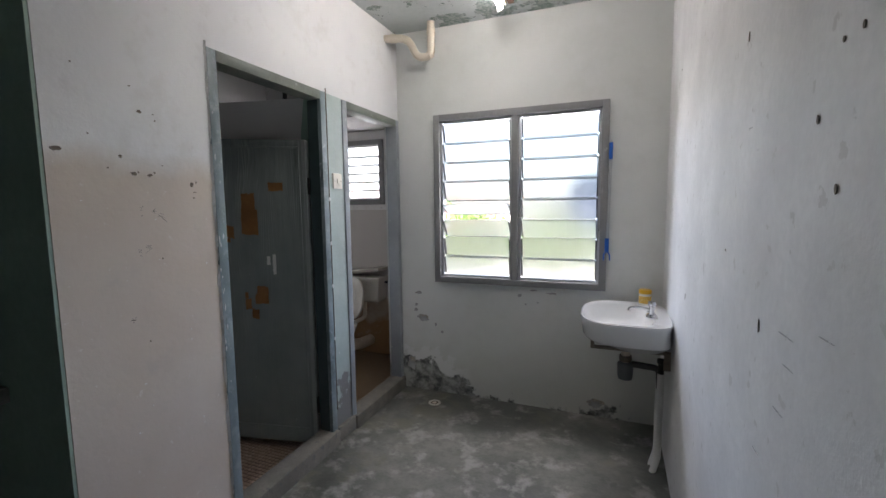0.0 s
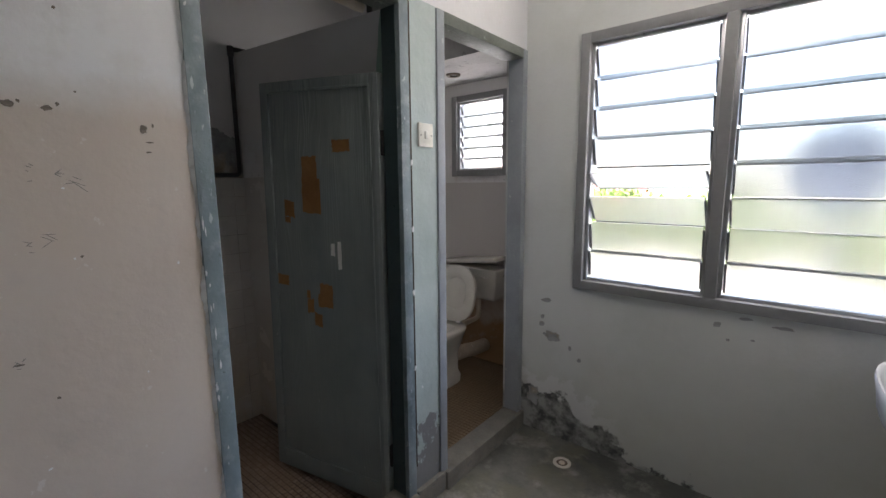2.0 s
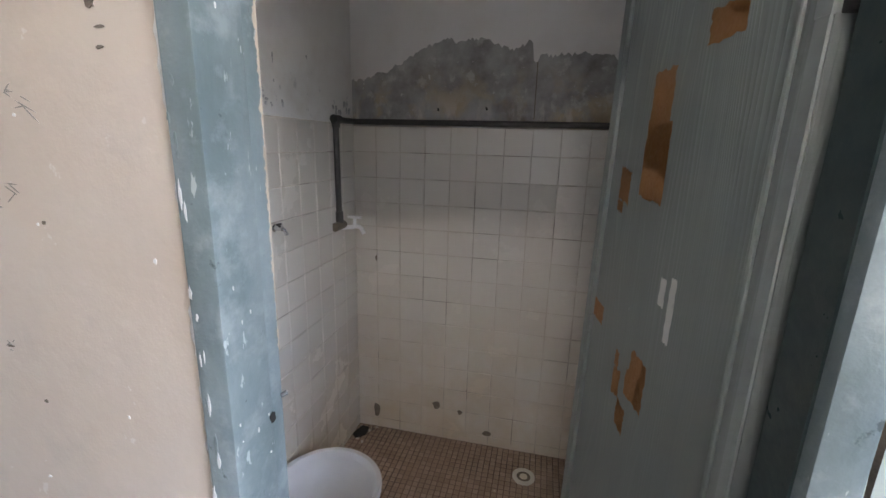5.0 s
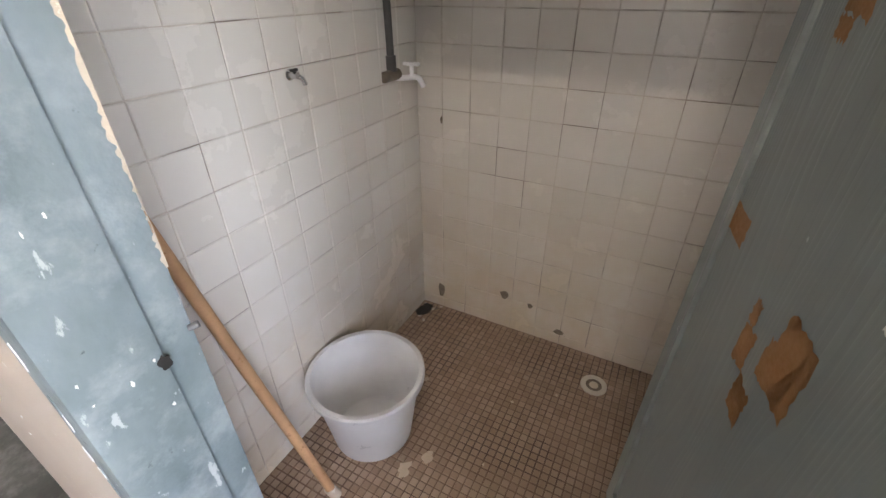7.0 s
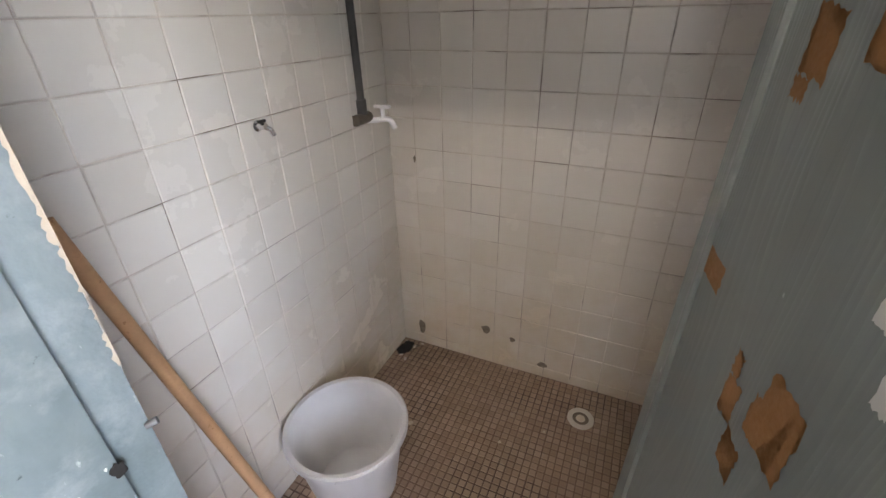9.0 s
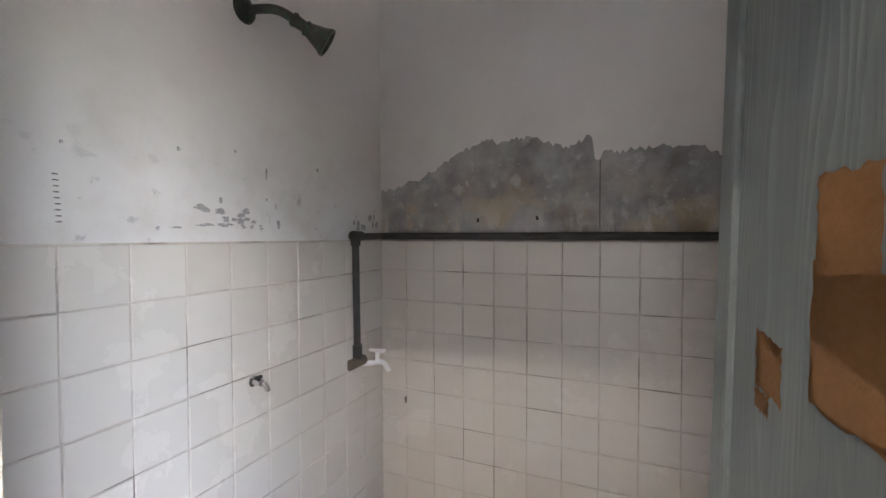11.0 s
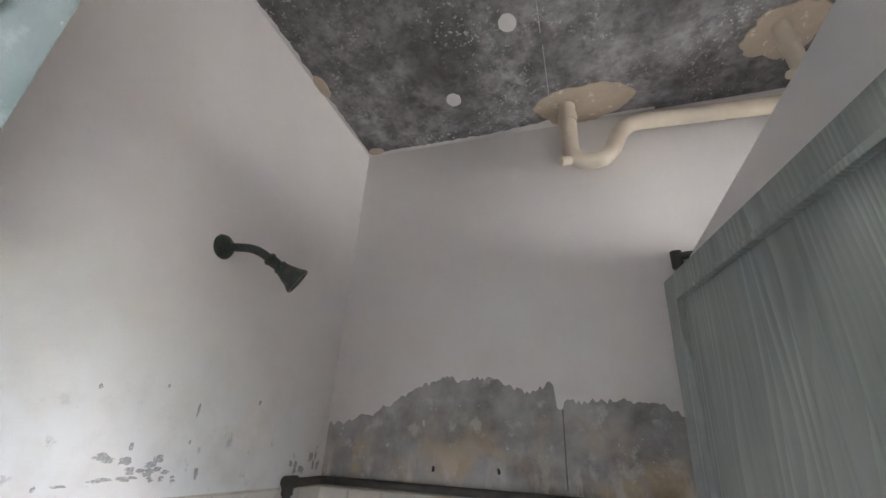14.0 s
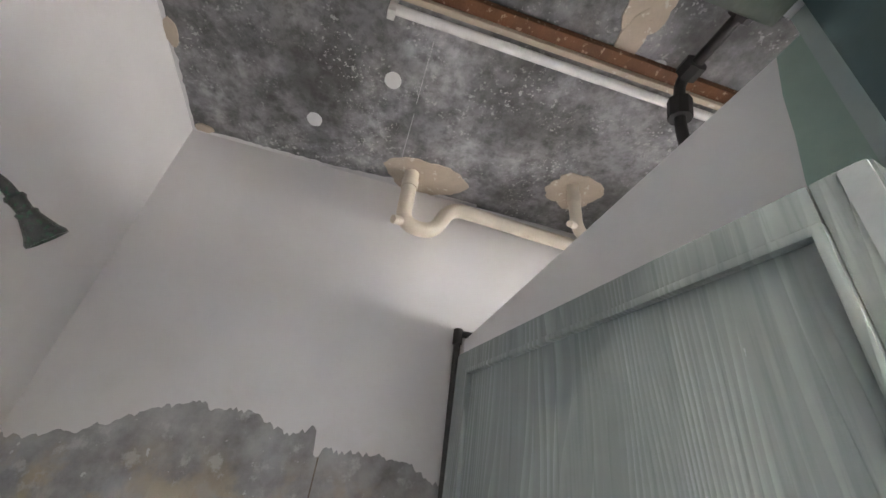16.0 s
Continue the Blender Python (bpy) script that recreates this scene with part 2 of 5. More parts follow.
def door_paint_mat():
    """Grey-green gloss over open, coarse vertical wood figure with cathedral arches."""
    k = Nodes("grey_green_door_paint")
    flow = k.noise(3.4, 3.0, 0.5, stretch=(1.0, 1.0, 0.16), w=3)
    phase = k.math("ADD", k.math("MULTIPLY", flow, 30.0), k.math("MULTIPLY", k.axis(0), 88.0))
    saw = k.math("FRACT", phase)
    line = k.math("MULTIPLY", k.ramp(saw, 0.35, 0.92), k.ramp(saw, 1.0, 0.94))
    broken = k.ramp(k.noise(16, 5, 0.6, stretch=(1.0, 1.0, 0.12)), 0.40, 0.58)
    grain = k.math("MULTIPLY", k.math("MULTIPLY", line, broken), k.ramp(k.axis(2), 0.9, 1.5, 0.2, 1.0))
    pores = k.math("MULTIPLY", k.ramp(k.noise(130, 3, 0.6, stretch=(1.0, 1.0, 0.03), w=5), 0.52, 0.66), k.ramp(k.axis(2), 0.9, 1.5, 0.3, 1.0))
    mid = k.noise(4, 5, 0.6, w=2)
    col = k.mix(k.ramp(mid, 0.3, 0.7), (0.195, 0.222, 0.213), (0.25, 0.278, 0.266))
    col = k.mix(k.math("MULTIPLY", grain, 0.46), col, (0.42, 0.47, 0.45))
    col = k.mix(k.math("MULTIPLY", pores, 0.5), col, (0.15, 0.18, 0.172))
    col = k.mix(k.ramp(k.noise(7, 5, 0.6, w=9, stretch=(1, 1, 0.3)), 0.56, 0.74, 0, 0.3), col, (0.17, 0.21, 0.21))
    col = k.mix(k.ramp(k.noise(30, 5, w=4, stretch=(1, 1, 0.4)), 0.73, 0.75), col, (0.42, 0.46, 0.46))
    k.bump(k.math("ADD", grain, k.math("MULTIPLY", pores, -0.4)), 0.22, 0.003)
    return k.done(col, k.ramp(mid, 0.3, 0.7, 0.34, 0.50), 0, 0.45)


def frame_paint_mat():
    """Blue-grey gloss rubbed thin: milky scuffs over darker teal, fine scratches and flecks."""
    k = Nodes("blue_grey_gloss")
    big, mid = k.noise(5, 6, 0.62, stretch=(1, 1, 0.5)), k.noise(17, 7, 0.66, w=1)
    col = k.mix(k.ramp(big, 0.38, 0.62), (0.115, 0.155, 0.165), (0.225, 0.275, 0.29))
    col = k.mix(k.ramp(mid, 0.50, 0.66, 0, 0.65), col, (0.31, 0.36, 0.375))
    col = k.mix(k.ramp(k.noise(46, 5, 0.6, w=2, stretch=(1, 1, 0.35)), 0.64, 0.67), col, (0.44, 0.48, 0.49))
    col = k.mix(k.ramp(k.noise(30, 6, 0.65, w=5), 0.33, 0.28), col, (0.06, 0.085, 0.09))
    k.bump(k.math("ADD", mid, k.noise(120, 2, w=4)), 0.25, 0.003)
    return k.done(col, k.ramp(mid, 0.3, 0.7, 0.32, 0.55), 0, 0.5)


def frosted_glass_mat():
    k = Nodes("frosted_glass")
    k.put(k.b.inputs["Transmission Weight"], 0.85)
    k.put(k.b.inputs["IOR"], 1.18)
    k.bump(k.noise(240, 2), 0.35, 0.002)
    dust = k.noise(7, 5, 0.6, stretch=(1, 1, 0.4), w=2)
    col = k.mix(k.ramp(dust, 0.4, 0.75, 0, 0.6), (0.44, 0.45, 0.45), (0.33, 0.34, 0.34))
    return k.done(col, 0.38)


def glowing(name, c, strength):
    k = Nodes(name)
    k.put(k.b.inputs["Emission Color"], c)
    k.put(k.b.inputs["Emission Strength"], strength)
    return k.done((0.8, 0.8, 0.8), 0.4)


def peel_mat(name, a, b):
    k = Nodes(name)
    mid, fine = k.noise(7, 7, 0.65), k.noise(40, 4, w=1)
    z = k.axis(2)
    col = k.mix(k.ramp(mid, 0.34, 0.64), a, b)
    rust = k.math("MULTIPLY", k.ramp(z, 1.60, 1.44), k.ramp(k.noise(9, 6, 0.6, w=3), 0.48, 0.60))
    col = k.mix(rust, col, (0.46, 0.38, 0.27))
    col = k.mix(k.ramp(k.noise(5, 6, w=5), 0.55, 0.68, 0, 0.7), col, (0.40, 0.41, 0.43))
    col = k.mix(k.ramp(fine, 0.69, 0.72), col, (0.58, 0.58, 0.57))
    streak = k.noise(15, 6, 0.6, w=9, stretch=(1, 1, 0.35))
    col = k.mix(k.math("MULTIPLY", k.ramp(z, 1.50, 1.40), k.ramp(streak, 0.52, 0.60, 0, 0.8)), col, (0.60, 0.57, 0.52))
    col = k.mix(k.math("MULTIPLY", k.ramp(z, 1.54, 1.44), k.ramp(k.noise(5, 6, 0.6, w=10), 0.50, 0.60, 0, 0.6)), col, (0.22, 0.17, 0.12))
    col = k.mix(k.ramp(k.noise(3, 5, 0.6, w=13, stretch=(1, 1, 0.6)), 0.52, 0.62, 0, 0.45), col, (0.52, 0.53, 0.56))
    col = k.mix(k.ramp(k.noise(13, 7, 0.68, w=7), 0.57, 0.64, 0, 0.6), col, (0.55, 0.545, 0.53))
    k.bump(k.math("ADD", fine, mid), 0.5, 0.005)
    return k.done(col, 0.75, 0, 0.25)


M = {
    "kitchen": kitchen_wall_mat(), "damp": damp_wall_mat(), "mint": mint_wall_mat(), "bath": bath_wall_mat(),
    "cement": concrete_floor_mat(), "bare": bare_ceiling_mat(), "kceil": kitchen_ceiling_mat(),
    "tile": tile_mat("cream_tile", (0.69, 0.655, 0.605), (0.735, 0.705, 0.66), 0.16, 0.65, 0.75, (0.58, 0.46, 0.30)),
    "grout": grout_mat("wall_grout", (0.66, 0.61, 0.54), (0.54, 0.48, 0.42), (0.24, 0.20, 0.17)),
    "wctile": tile_mat("toilet_tile", (0.60, 0.565, 0.535), (0.64, 0.605, 0.575), 0.25, 2.0, 0.70, (0.36, 0.21, 0.09)),
    "mosaic": mosaic_mat("brown_mosaic", (0.29, 0.205, 0.15), (0.41, 0.305, 0.235)), "mud": mosaic_mat("muddy_mosaic", (0.205, 0.143, 0.085), (0.235, 0.165, 0.10)),
    "mudgrout": grout_mat("mud_joint", (0.19, 0.13, 0.08), (0.22, 0.155, 0.10), (0.16, 0.11, 0.07)),
    "fgrout": grout_mat("floor_grout", (0.17, 0.11, 0.08), (0.23, 0.16, 0.12), (0.11, 0.075, 0.06)),
    "green": painted("sage_green_wall", (0.32, 0.43, 0.37), 0.55),
    "teal": painted("dark_teal_shade", (0.038, 0.062, 0.064), 0.35, (0.16, 0.2, 0.2), 0.72),
    "slab": painted("patchy_slab", (0.46, 0.45, 0.44), 0.75, (0.34, 0.33, 0.32), 0.62, 0.14, 4.0, 0.3),
    "frame": frame_paint_mat(),
    "frame_pale": painted("pale_grey_gloss", (0.30, 0.325, 0.345), 0.42, (0.46, 0.48, 0.49), 0.69, 0.12, 6.0, 0.2),
    "head": painted("grey_green_gloss", (0.17, 0.19, 0.165), 0.45, (0.30, 0.33, 0.30), 0.66, 0.2, 7.0, 0.25),
    "wframe": painted("grey_window_paint", (0.27, 0.27, 0.27), 0.5, (0.45, 0.45, 0.44), 0.72),
    "leaf": door_paint_mat(), "orange": painted("scraped_wood", (0.34, 0.155, 0.052), 0.6, None, 0.6, 0.2, 9.0),
    "pale_edge": painted("pale_door_edge", (0.31, 0.335, 0.33), 0.7, (0.10, 0.09, 0.08), 0.71),
    "kerb": painted("worn_kerb", (0.18, 0.168, 0.145), 0.75, (0.14, 0.14, 0.13), 0.60, 0.25, 7.0, 0.4),
    "ceramic": plain("white_ceramic", (0.78, 0.79, 0.80), 0.10, 0, 0.03, 5),
    "oldceramic": plain("aged_ceramic", (0.70, 0.67, 0.60), 0.16, 0, 0.08, 6),
    "plastic": plain("milky_plastic", (0.66, 0.66, 0.66), 0.35, 0, 0.06, 9),
    "pvc": plain("cream_pvc", (0.66, 0.59, 0.48), 0.4, 0, 0.08, 12),
    "wpvc": plain("white_pvc", (0.72, 0.71, 0.68), 0.4, 0, 0.06, 12),
    "dpvc": plain("dark_grey_pipe", (0.055, 0.052, 0.05), 0.5, 0, 0.3, 25),
    "iron": plain("black_iron", (0.018, 0.017, 0.016), 0.55, 0.2, 0.5, 30, 0.3),
    "brass": plain("dull_brass", (0.16, 0.13, 0.10), 0.45, 0.5, 0.3, 40),
    "verdigris": painted("tarnished_chrome", (0.045, 0.052, 0.046), 0.20, (0.028, 0.085, 0.05), 0.56, 0.5, 25, 0.4, 0.8),
    "chrome": plain("chrome", (0.62, 0.62, 0.63), 0.16, 1.0, 0.1, 30),
    "alu": plain("aluminium", (0.55, 0.56, 0.57), 0.35, 0.9, 0.06, 30),
    "clip": plain("grey_clip", (0.13, 0.14, 0.15), 0.5, 0.2),
    "glass": frosted_glass_mat(),
    "blue": plain("blue_plastic", (0.015, 0.13, 0.55), 0.35),
    "black": plain("black_hole", (0.015, 0.014, 0.013), 0.9),
    "scuff": painted("dark_scar", (0.19, 0.155, 0.125), 0.8, None, 0.6, 0.35, 60),
    "yellow": plain("yellow_plastic", (0.75, 0.42, 0.02), 0.35),
    "label": painted("ochre_label", (0.62, 0.36, 0.05), 0.45, (0.75, 0.62, 0.30), 0.55, 0.2, 60),
    "jar": plain("clear_jar", (0.70, 0.69, 0.64), 0.15),
    "switch": plain("cream_switch", (0.72, 0.69, 0.60), 0.3, 0, 0.05, 20),
    "wood": painted("pale_broom_wood", (0.52, 0.30, 0.16), 0.5, (0.36, 0.19, 0.09), 0.64, 0.15, 14),
    "batten": painted("brown_batten", (0.17, 0.075, 0.035), 0.65, (0.40, 0.28, 0.20), 0.62, 0.3, 14),
    "enamel": plain("white_enamel", (0.75, 0.74, 0.72), 0.3),
    "tapwhite": plain("white_tap_plastic", (0.88, 0.88, 0.89), 0.25, 0, 0.03),
    "peel": peel_mat("bare_render", (0.20, 0.195, 0.185), (0.43, 0.425, 0.42)),
    "patch": painted("cream_repair", (0.56, 0.475, 0.375), 0.7, (0.70, 0.66, 0.58), 0.62, 0.12, 9),
    "white": painted("white_wash", (0.74, 0.74, 0.735), 0.7, (0.62, 0.615, 0.60), 0.64, 0.10, 4.0, 0.15),
    "foliage": painted("leaf_green", (0.055, 0.10, 0.02), 0.6, (0.09, 0.14, 0.03), 0.55, 0.4, 30),
    "bark": painted("bark", (0.16, 0.12, 0.09), 0.9),
    "roofred": painted("red_roof", (0.36, 0.10, 0.07), 0.7),
    "house": painted("pale_render", (0.62, 0.60, 0.56), 0.7),
    "grass": painted("pale_yard", (0.40, 0.40, 0.38), 0.9, None, 0.6, 0.3, 0.4),
    "tube": glowing("lit_tube", (1.0, 0.985, 0.96), 3.2),
    "edge": plain("glass_edge", (0.10, 0.12, 0.125), 0.3),
    "mould": painted("mildew", (0.40, 0.40, 0.405), 0.8, (0.62, 0.61, 0.60), 0.55, 0.25, 40),
    "pencil": plain("graphite_smudge", (0.24, 0.22, 0.20), 0.8),
    "dish": plain("dark_blue_grey_dish", (0.06, 0.08, 0.12), 0.5),
}

# ---- geometry helpers ----


def finish(ob, bm, material, smooth=35):
    bmesh.ops.recalc_face_normals(bm, faces=bm.faces)
    bm.to_mesh(ob.data)
    bm.free()
    if material:
        ob.data.materials.append(material)
    if smooth:
        ob.data.shade_smooth()
        ob.data.set_sharp_from_angle(angle=radians(smooth))
    return ob


def thing(name, bm=None, material=None, label="", category="", group="", kind="", at=None, smooth=35):
    """A top-level thing: one mesh, or an Empty that carries parts."""
    if bm is None:
        ob = new(name)
        ob.empty_display_size = 0.05
    else:
        ob = new(name, bpy.data.meshes.new(name))
        finish(ob, bm, material, smooth)
    if at is not None:
        ob.matrix_world = at
    return tagged(ob, label, category, group, kind)


def part(name, bm, material, parent, label="", smooth=35):
    ob = new(name, bpy.data.meshes.new(name))
    finish(ob, bm, material, smooth)
    ob.parent = parent
    return tagged(ob, label)


def boxes(*spans, bevel=0.0, segs=2):
    """A bmesh of boxes, each given as (x0, y0, z0, x1, y1, z1)."""
    bm = bmesh.new()
    for x0, y0, z0, x1, y1, z1 in spans:
        m = Matrix.LocRotScale(((x0 + x1) / 2, (y0 + y1) / 2, (z0 + z1) / 2), None, (abs(x1 - x0), abs(y1 - y0), abs(z1 - z0)))
        bmesh.ops.create_cube(bm, size=1, matrix=m)
    if bevel:
        bmesh.ops.bevel(bm, geom=bm.edges[:], offset=bevel, segments=segs, profile=0.6, affect="EDGES")
    return bm


def rounded(points, radius, steps=6):
    """The points of a line with its corners rounded."""
    pts = [Vector(p) for p in points]
    res = [pts[0]]
    for a, b, c in zip(pts, pts[1:], pts[2:]):
        u, v = (a - b), (c - b)
        r = min(radius, u.length * 0.49, v.length * 0.49)
        p, q = b + u.normalized() * r, b + v.normalized() * r
        for i in range(steps + 1):
            t = i / steps
            res.append((1 - t) ** 2 * p + 2 * t * (1 - t) * b + t * t * q)
    res.append(pts[-1])
    return res


def sweep(points, radius, seg=14, bm=None, radii=None):
    """A round bar along a line, capped."""
    bm = bm or bmesh.new()
    pts = [Vector(p) for p in points]
    up, rings = None, []
    for i, p in enumerate(pts):
        d = (pts[min(i + 1, len(pts) - 1)] - pts[max(i - 1, 0)]).normalized()
        if up is None:
            up = Vector((0, 0, 1)) if abs(d.z) < 0.9 else Vector((1, 0, 0))
        side = d.cross(up).normalized()
        up = side.cross(d).normalized()
        r = radii[i] if radii else radius
        rings.append([bm.verts.new(p + r * (math.cos(a) * side + math.sin(a) * up)) for a in [2 * math.pi * j / seg for j in range(seg)]])
    for a, b in zip(rings, rings[1:]):
        for j in range(seg):
            bm.faces.new((a[j], a[(j + 1) % seg], b[(j + 1) % seg], b[j]))
    bm.faces.new(rings[0])
    bm.faces.new(rings[-1][::-1])
    return bm


def lathe(profile, m=None, seg=32, bm=None):
    """A turned shape from (radius, height) pairs about the local z axis."""
    bm = bm or bmesh.new()
    m = m or Matrix()
    rings = []
    for r, h in profile:
        if r < 1e-5:
            rings.append([bm.verts.new(m @ Vector((0, 0, h)))])
        else:
            rings.append([bm.verts.new(m @ Vector((r * math.cos(a), r * math.sin(a), h))) for a in [2 * math.pi * j / seg for j in range(seg)]])
    for a, b in zip(rings, rings[1:]):
        for j in range(seg):
            k = (j + 1) % seg
            vs = [a[0] if len(a) == 1 else a[j], *( [] if len(a) == 1 else [a[k]]), b[0] if len(b) == 1 else b[k], *([] if len(b) == 1 else [b[j]])]
            bm.faces.new(vs)
    return bm


def loft(rings, cap_ends=True):
    """A skin over rings of equally many points."""
    bm = bmesh.new()
    vs = [[bm.verts.new(p) for p in ring] for ring in rings]
    n = len(vs[0])
    for a, b in zip(vs, vs[1:]):
        for j in range(n):
            bm.faces.new((a[j], a[(j + 1) % n], b[(j + 1) % n], b[j]))
    if cap_ends:
        bm.faces.new(vs[0][::-1])
        bm.faces.new(vs[-1])
    return bm


def blot(seed, rx, ry, thick=0.004, n=28, rough=0.35):
    """A flat patch with a ragged outline, in local x and y, standing thick along z."""
    rnd = random.Random(seed)
    pts = []
    for i in range(n):
        a = 2 * math.pi * i / n
        f = 1 + rough * (noise.noise((math.cos(a) * 1.7 + seed * 7.3, math.sin(a) * 1.7, seed * 1.9)) + 0.4 * rnd.uniform(-1, 1) * 0.6)
        pts.append((rx * f * math.cos(a), ry * f * math.sin(a)))
    bm = bmesh.new()
    lo = [bm.verts.new((x, y, 0)) for x, y in pts]
    hi = [bm.verts.new((x * 0.985, y * 0.985, thick)) for x, y in pts]
    for i in range(n):
        bm.faces.new((lo[i], lo[(i + 1) % n], hi[(i + 1) % n], hi[i]))
    bm.faces.new(hi)
    bm.faces.new(lo[::-1])
    return bm


ON_X = Matrix(((0, 0, 1, 0), (1, 0, 0, 0), (0, 1, 0, 0), (0, 0, 0, 1)))  # local z -> +x, local x -> +y, local y -> +z
ON_NX = Matrix(((0, 0, -1, 0), (-1, 0, 0, 0), (0, 1, 0, 0), (0, 0, 0, 1)))
ON_Y = Matrix(((1, 0, 0, 0), (0, 0, 1, 0), (0, 1, 0, 0), (0, 0, 0, 1)))  # local z -> +y
ON_NY = Matrix(((1, 0, 0, 0), (0, 0, -1, 0), (0, 1, 0, 0), (0, 0, 0, 1)))


def stuck(name, parent, bm, material, place, turn, label=""):
    """A flat mark laid on a surface."""
    ob = part(name, bm, material, parent, label, smooth=0)
    ob.matrix_local = Matrix.Translation(place) @ turn
    return ob


# ---- the shell ----
CEIL, KITCHEN_CEIL, BATH_Z = 2.61, 2.555, -0.036
XD, XI = -1.425, -1.536          # door wall: kitchen face, inner face
XB, YL, YP = -2.712, 0.855, 1.972  # bath: back wall, side wall, partition
D1 = (1.234, 1.957, 1.968)       # first door frame: y, y, top
D2 = (2.110, 2.800, 1.965)
YW = 2.80                        # window wall
WX0, WX1, WZ0, WZ1 = -1.141, -0.005, 0.820, 1.976
TY = 3.47                        # far wall of the toilet
TWX0, TWX1, TWZ0, TWZ1 = -2.415, -1.92, 1.378, 1.965

thing("floor", boxes((XD, -5.0, -0.2, 0.6, YW + 0.15, 0.0), (-2.9, -5.0, -0.2, XD, 0.70, 0.0)), M["cement"], "damp-stained grey cement kitchen floor", "floor", kind="structure", smooth=0)
wall_door = thing("wall_west", boxes((XI, 0.702, 0, XD, D1[0], CEIL), (XI, D1[0], D1[2], XD, D1[1], CEIL),
                  (XI, D2[0], D2[2], XD, YW, CEIL), (XI, D1[1], D1[2], XD, D2[0], CEIL)), M["kitchen"],
                  "off-white plaster wall, cream below about 1.5 m and pitted with nail holes", "wall", kind="structure", smooth=0)
thing("wall_pier", boxes((XI, D1[1], 0, XD, D2[0], D1[2])), M["mint"], "narrow mint green painted pier with flaking foot", "wall", kind="structure", smooth=0)
wall_win = thing("wall_north", boxes((XI, YW, 0, WX0, YW + 0.15, CEIL), (WX1, YW, 0, 0.55, YW + 0.15, CEIL),
                 (WX0, YW, 0, WX1, YW + 0.15, WZ0), (WX0, YW, WZ1, WX1, YW + 0.15, CEIL)), M["damp"],
                 "grey-white wall with paint flaked to bare cement above the floor", "wall", kind="structure", smooth=0)
bm = bmesh.new()
lo = [(0.314, YW), (0.298, 0.9), (0.27, -3.0), (0.47, -3.0), (0.50, 0.9), (0.55, YW)]
low, top = [bm.verts.new((x, y, 0)) for x, y in lo], [bm.verts.new((x, y, CEIL)) for x, y in lo]
for i in range(6):
    bm.faces.new((low[i], low[(i + 1) % 6], top[(i + 1) % 6], top[i]))
bm.faces.new(low)
bm.faces.new(top)
wall_right = thing("wall_east", bm, M["white"], "whitewashed plaster wall with scratches and small nail holes", "wall", kind="structure", smooth=0)
# two unseen walls, added to shut out light behind the camera
thing("wall_south", boxes((-2.9, -3.15, 0, 0.6, -3.0, CEIL)), M["kitchen"], "unseen off-white wall added to close the kitchen", "wall", kind="structure", smooth=0)
thing("wall_kitchen_west", boxes((-2.9, -3.0, 0, -2.75, 0.70, CEIL)), M["green"], "unseen sage green wall added to close the kitchen", "wall", kind="structure", smooth=0)
wall_bl = thing("wall_bath_south", boxes((XB, 0.702, -0.2, XI, YL, CEIL)), M["bath"], "white painted shower wall with mildew above the tiles", "wall", kind="structure", smooth=0)
thing("wall_bath_outer", boxes((-2.75, 0.692, 0, XD - 0.002, 0.7015, CEIL)), M["green"], "sage green painted wall facing the kitchen", "wall", kind="structure", smooth=0)
wall_bb = thing("wall_bath_west", boxes((XB - 0.15, 0.6, -0.2, XB, TY + 0.15, CEIL)), M["bath"], "white painted shower wall with a band of bare grey render", "wall", kind="structure", smooth=0)
wall_part = thing("wall_partition", boxes((XB, YP, -0.2, XI, YP + 0.09, 2.02)), M["bath"], "low white partition wall that stops short of the ceiling", "wall", kind="structure", smooth=0)
for v in wall_part.data.vertices:  # its top runs low towards the door
    if v.co.z > 1.9 and v.co.x > -2:
        v.co.z -= 0.065
wall_te = thing("wall_toilet_north", boxes((XB, TY, -0.2, TWX0, TY + 0.15, CEIL), (TWX1, TY, -0.2, XI + 0.14, TY + 0.15, CEIL),
                (TWX0, TY, -0.2, TWX1, TY + 0.15, TWZ0), (TWX0, TY, TWZ1, TWX1, TY + 0.15, CEIL)), M["bath"],
                "grey-white toilet wall stained brown near the floor", "wall", kind="structure", smooth=0)
thing("wall_toilet_east", boxes((XI + 0.03, YW + 0.15, -0.2, XI + 0.14, TY, CEIL)), M["bath"], "plain white toilet side wall", "wall", kind="structure", smooth=0)
ceil = thing("ceiling", boxes((-2.9, -3.15, CEIL, 0.6, YW + 0.15, CEIL + 0.15), (XD, 0.70, KITCHEN_CEIL, 0.55, YW, CEIL), (-2.75, -3.0, KITCHEN_CEIL, 0.55, 0.68, CEIL)), M["kceil"], "white ceiling with paint flaking to grey-green concrete", "ceiling", kind="structure", smooth=0)
bath_ceil = thing("ceiling_wet", boxes((XB, YL, CEIL - 0.006, XI, 2.90, CEIL)), M["bare"], "bare mottled grey concrete ceiling speckled with lime", "ceiling", kind="structure", smooth=0)
slab = thing("ceiling_low", boxes((XB, 2.90, 2.05, XI + 0.03, TY, CEIL)), M["slab"], "low patchy grey-white slab over the back of the toilet", "ceiling", kind="structure", smooth=0)

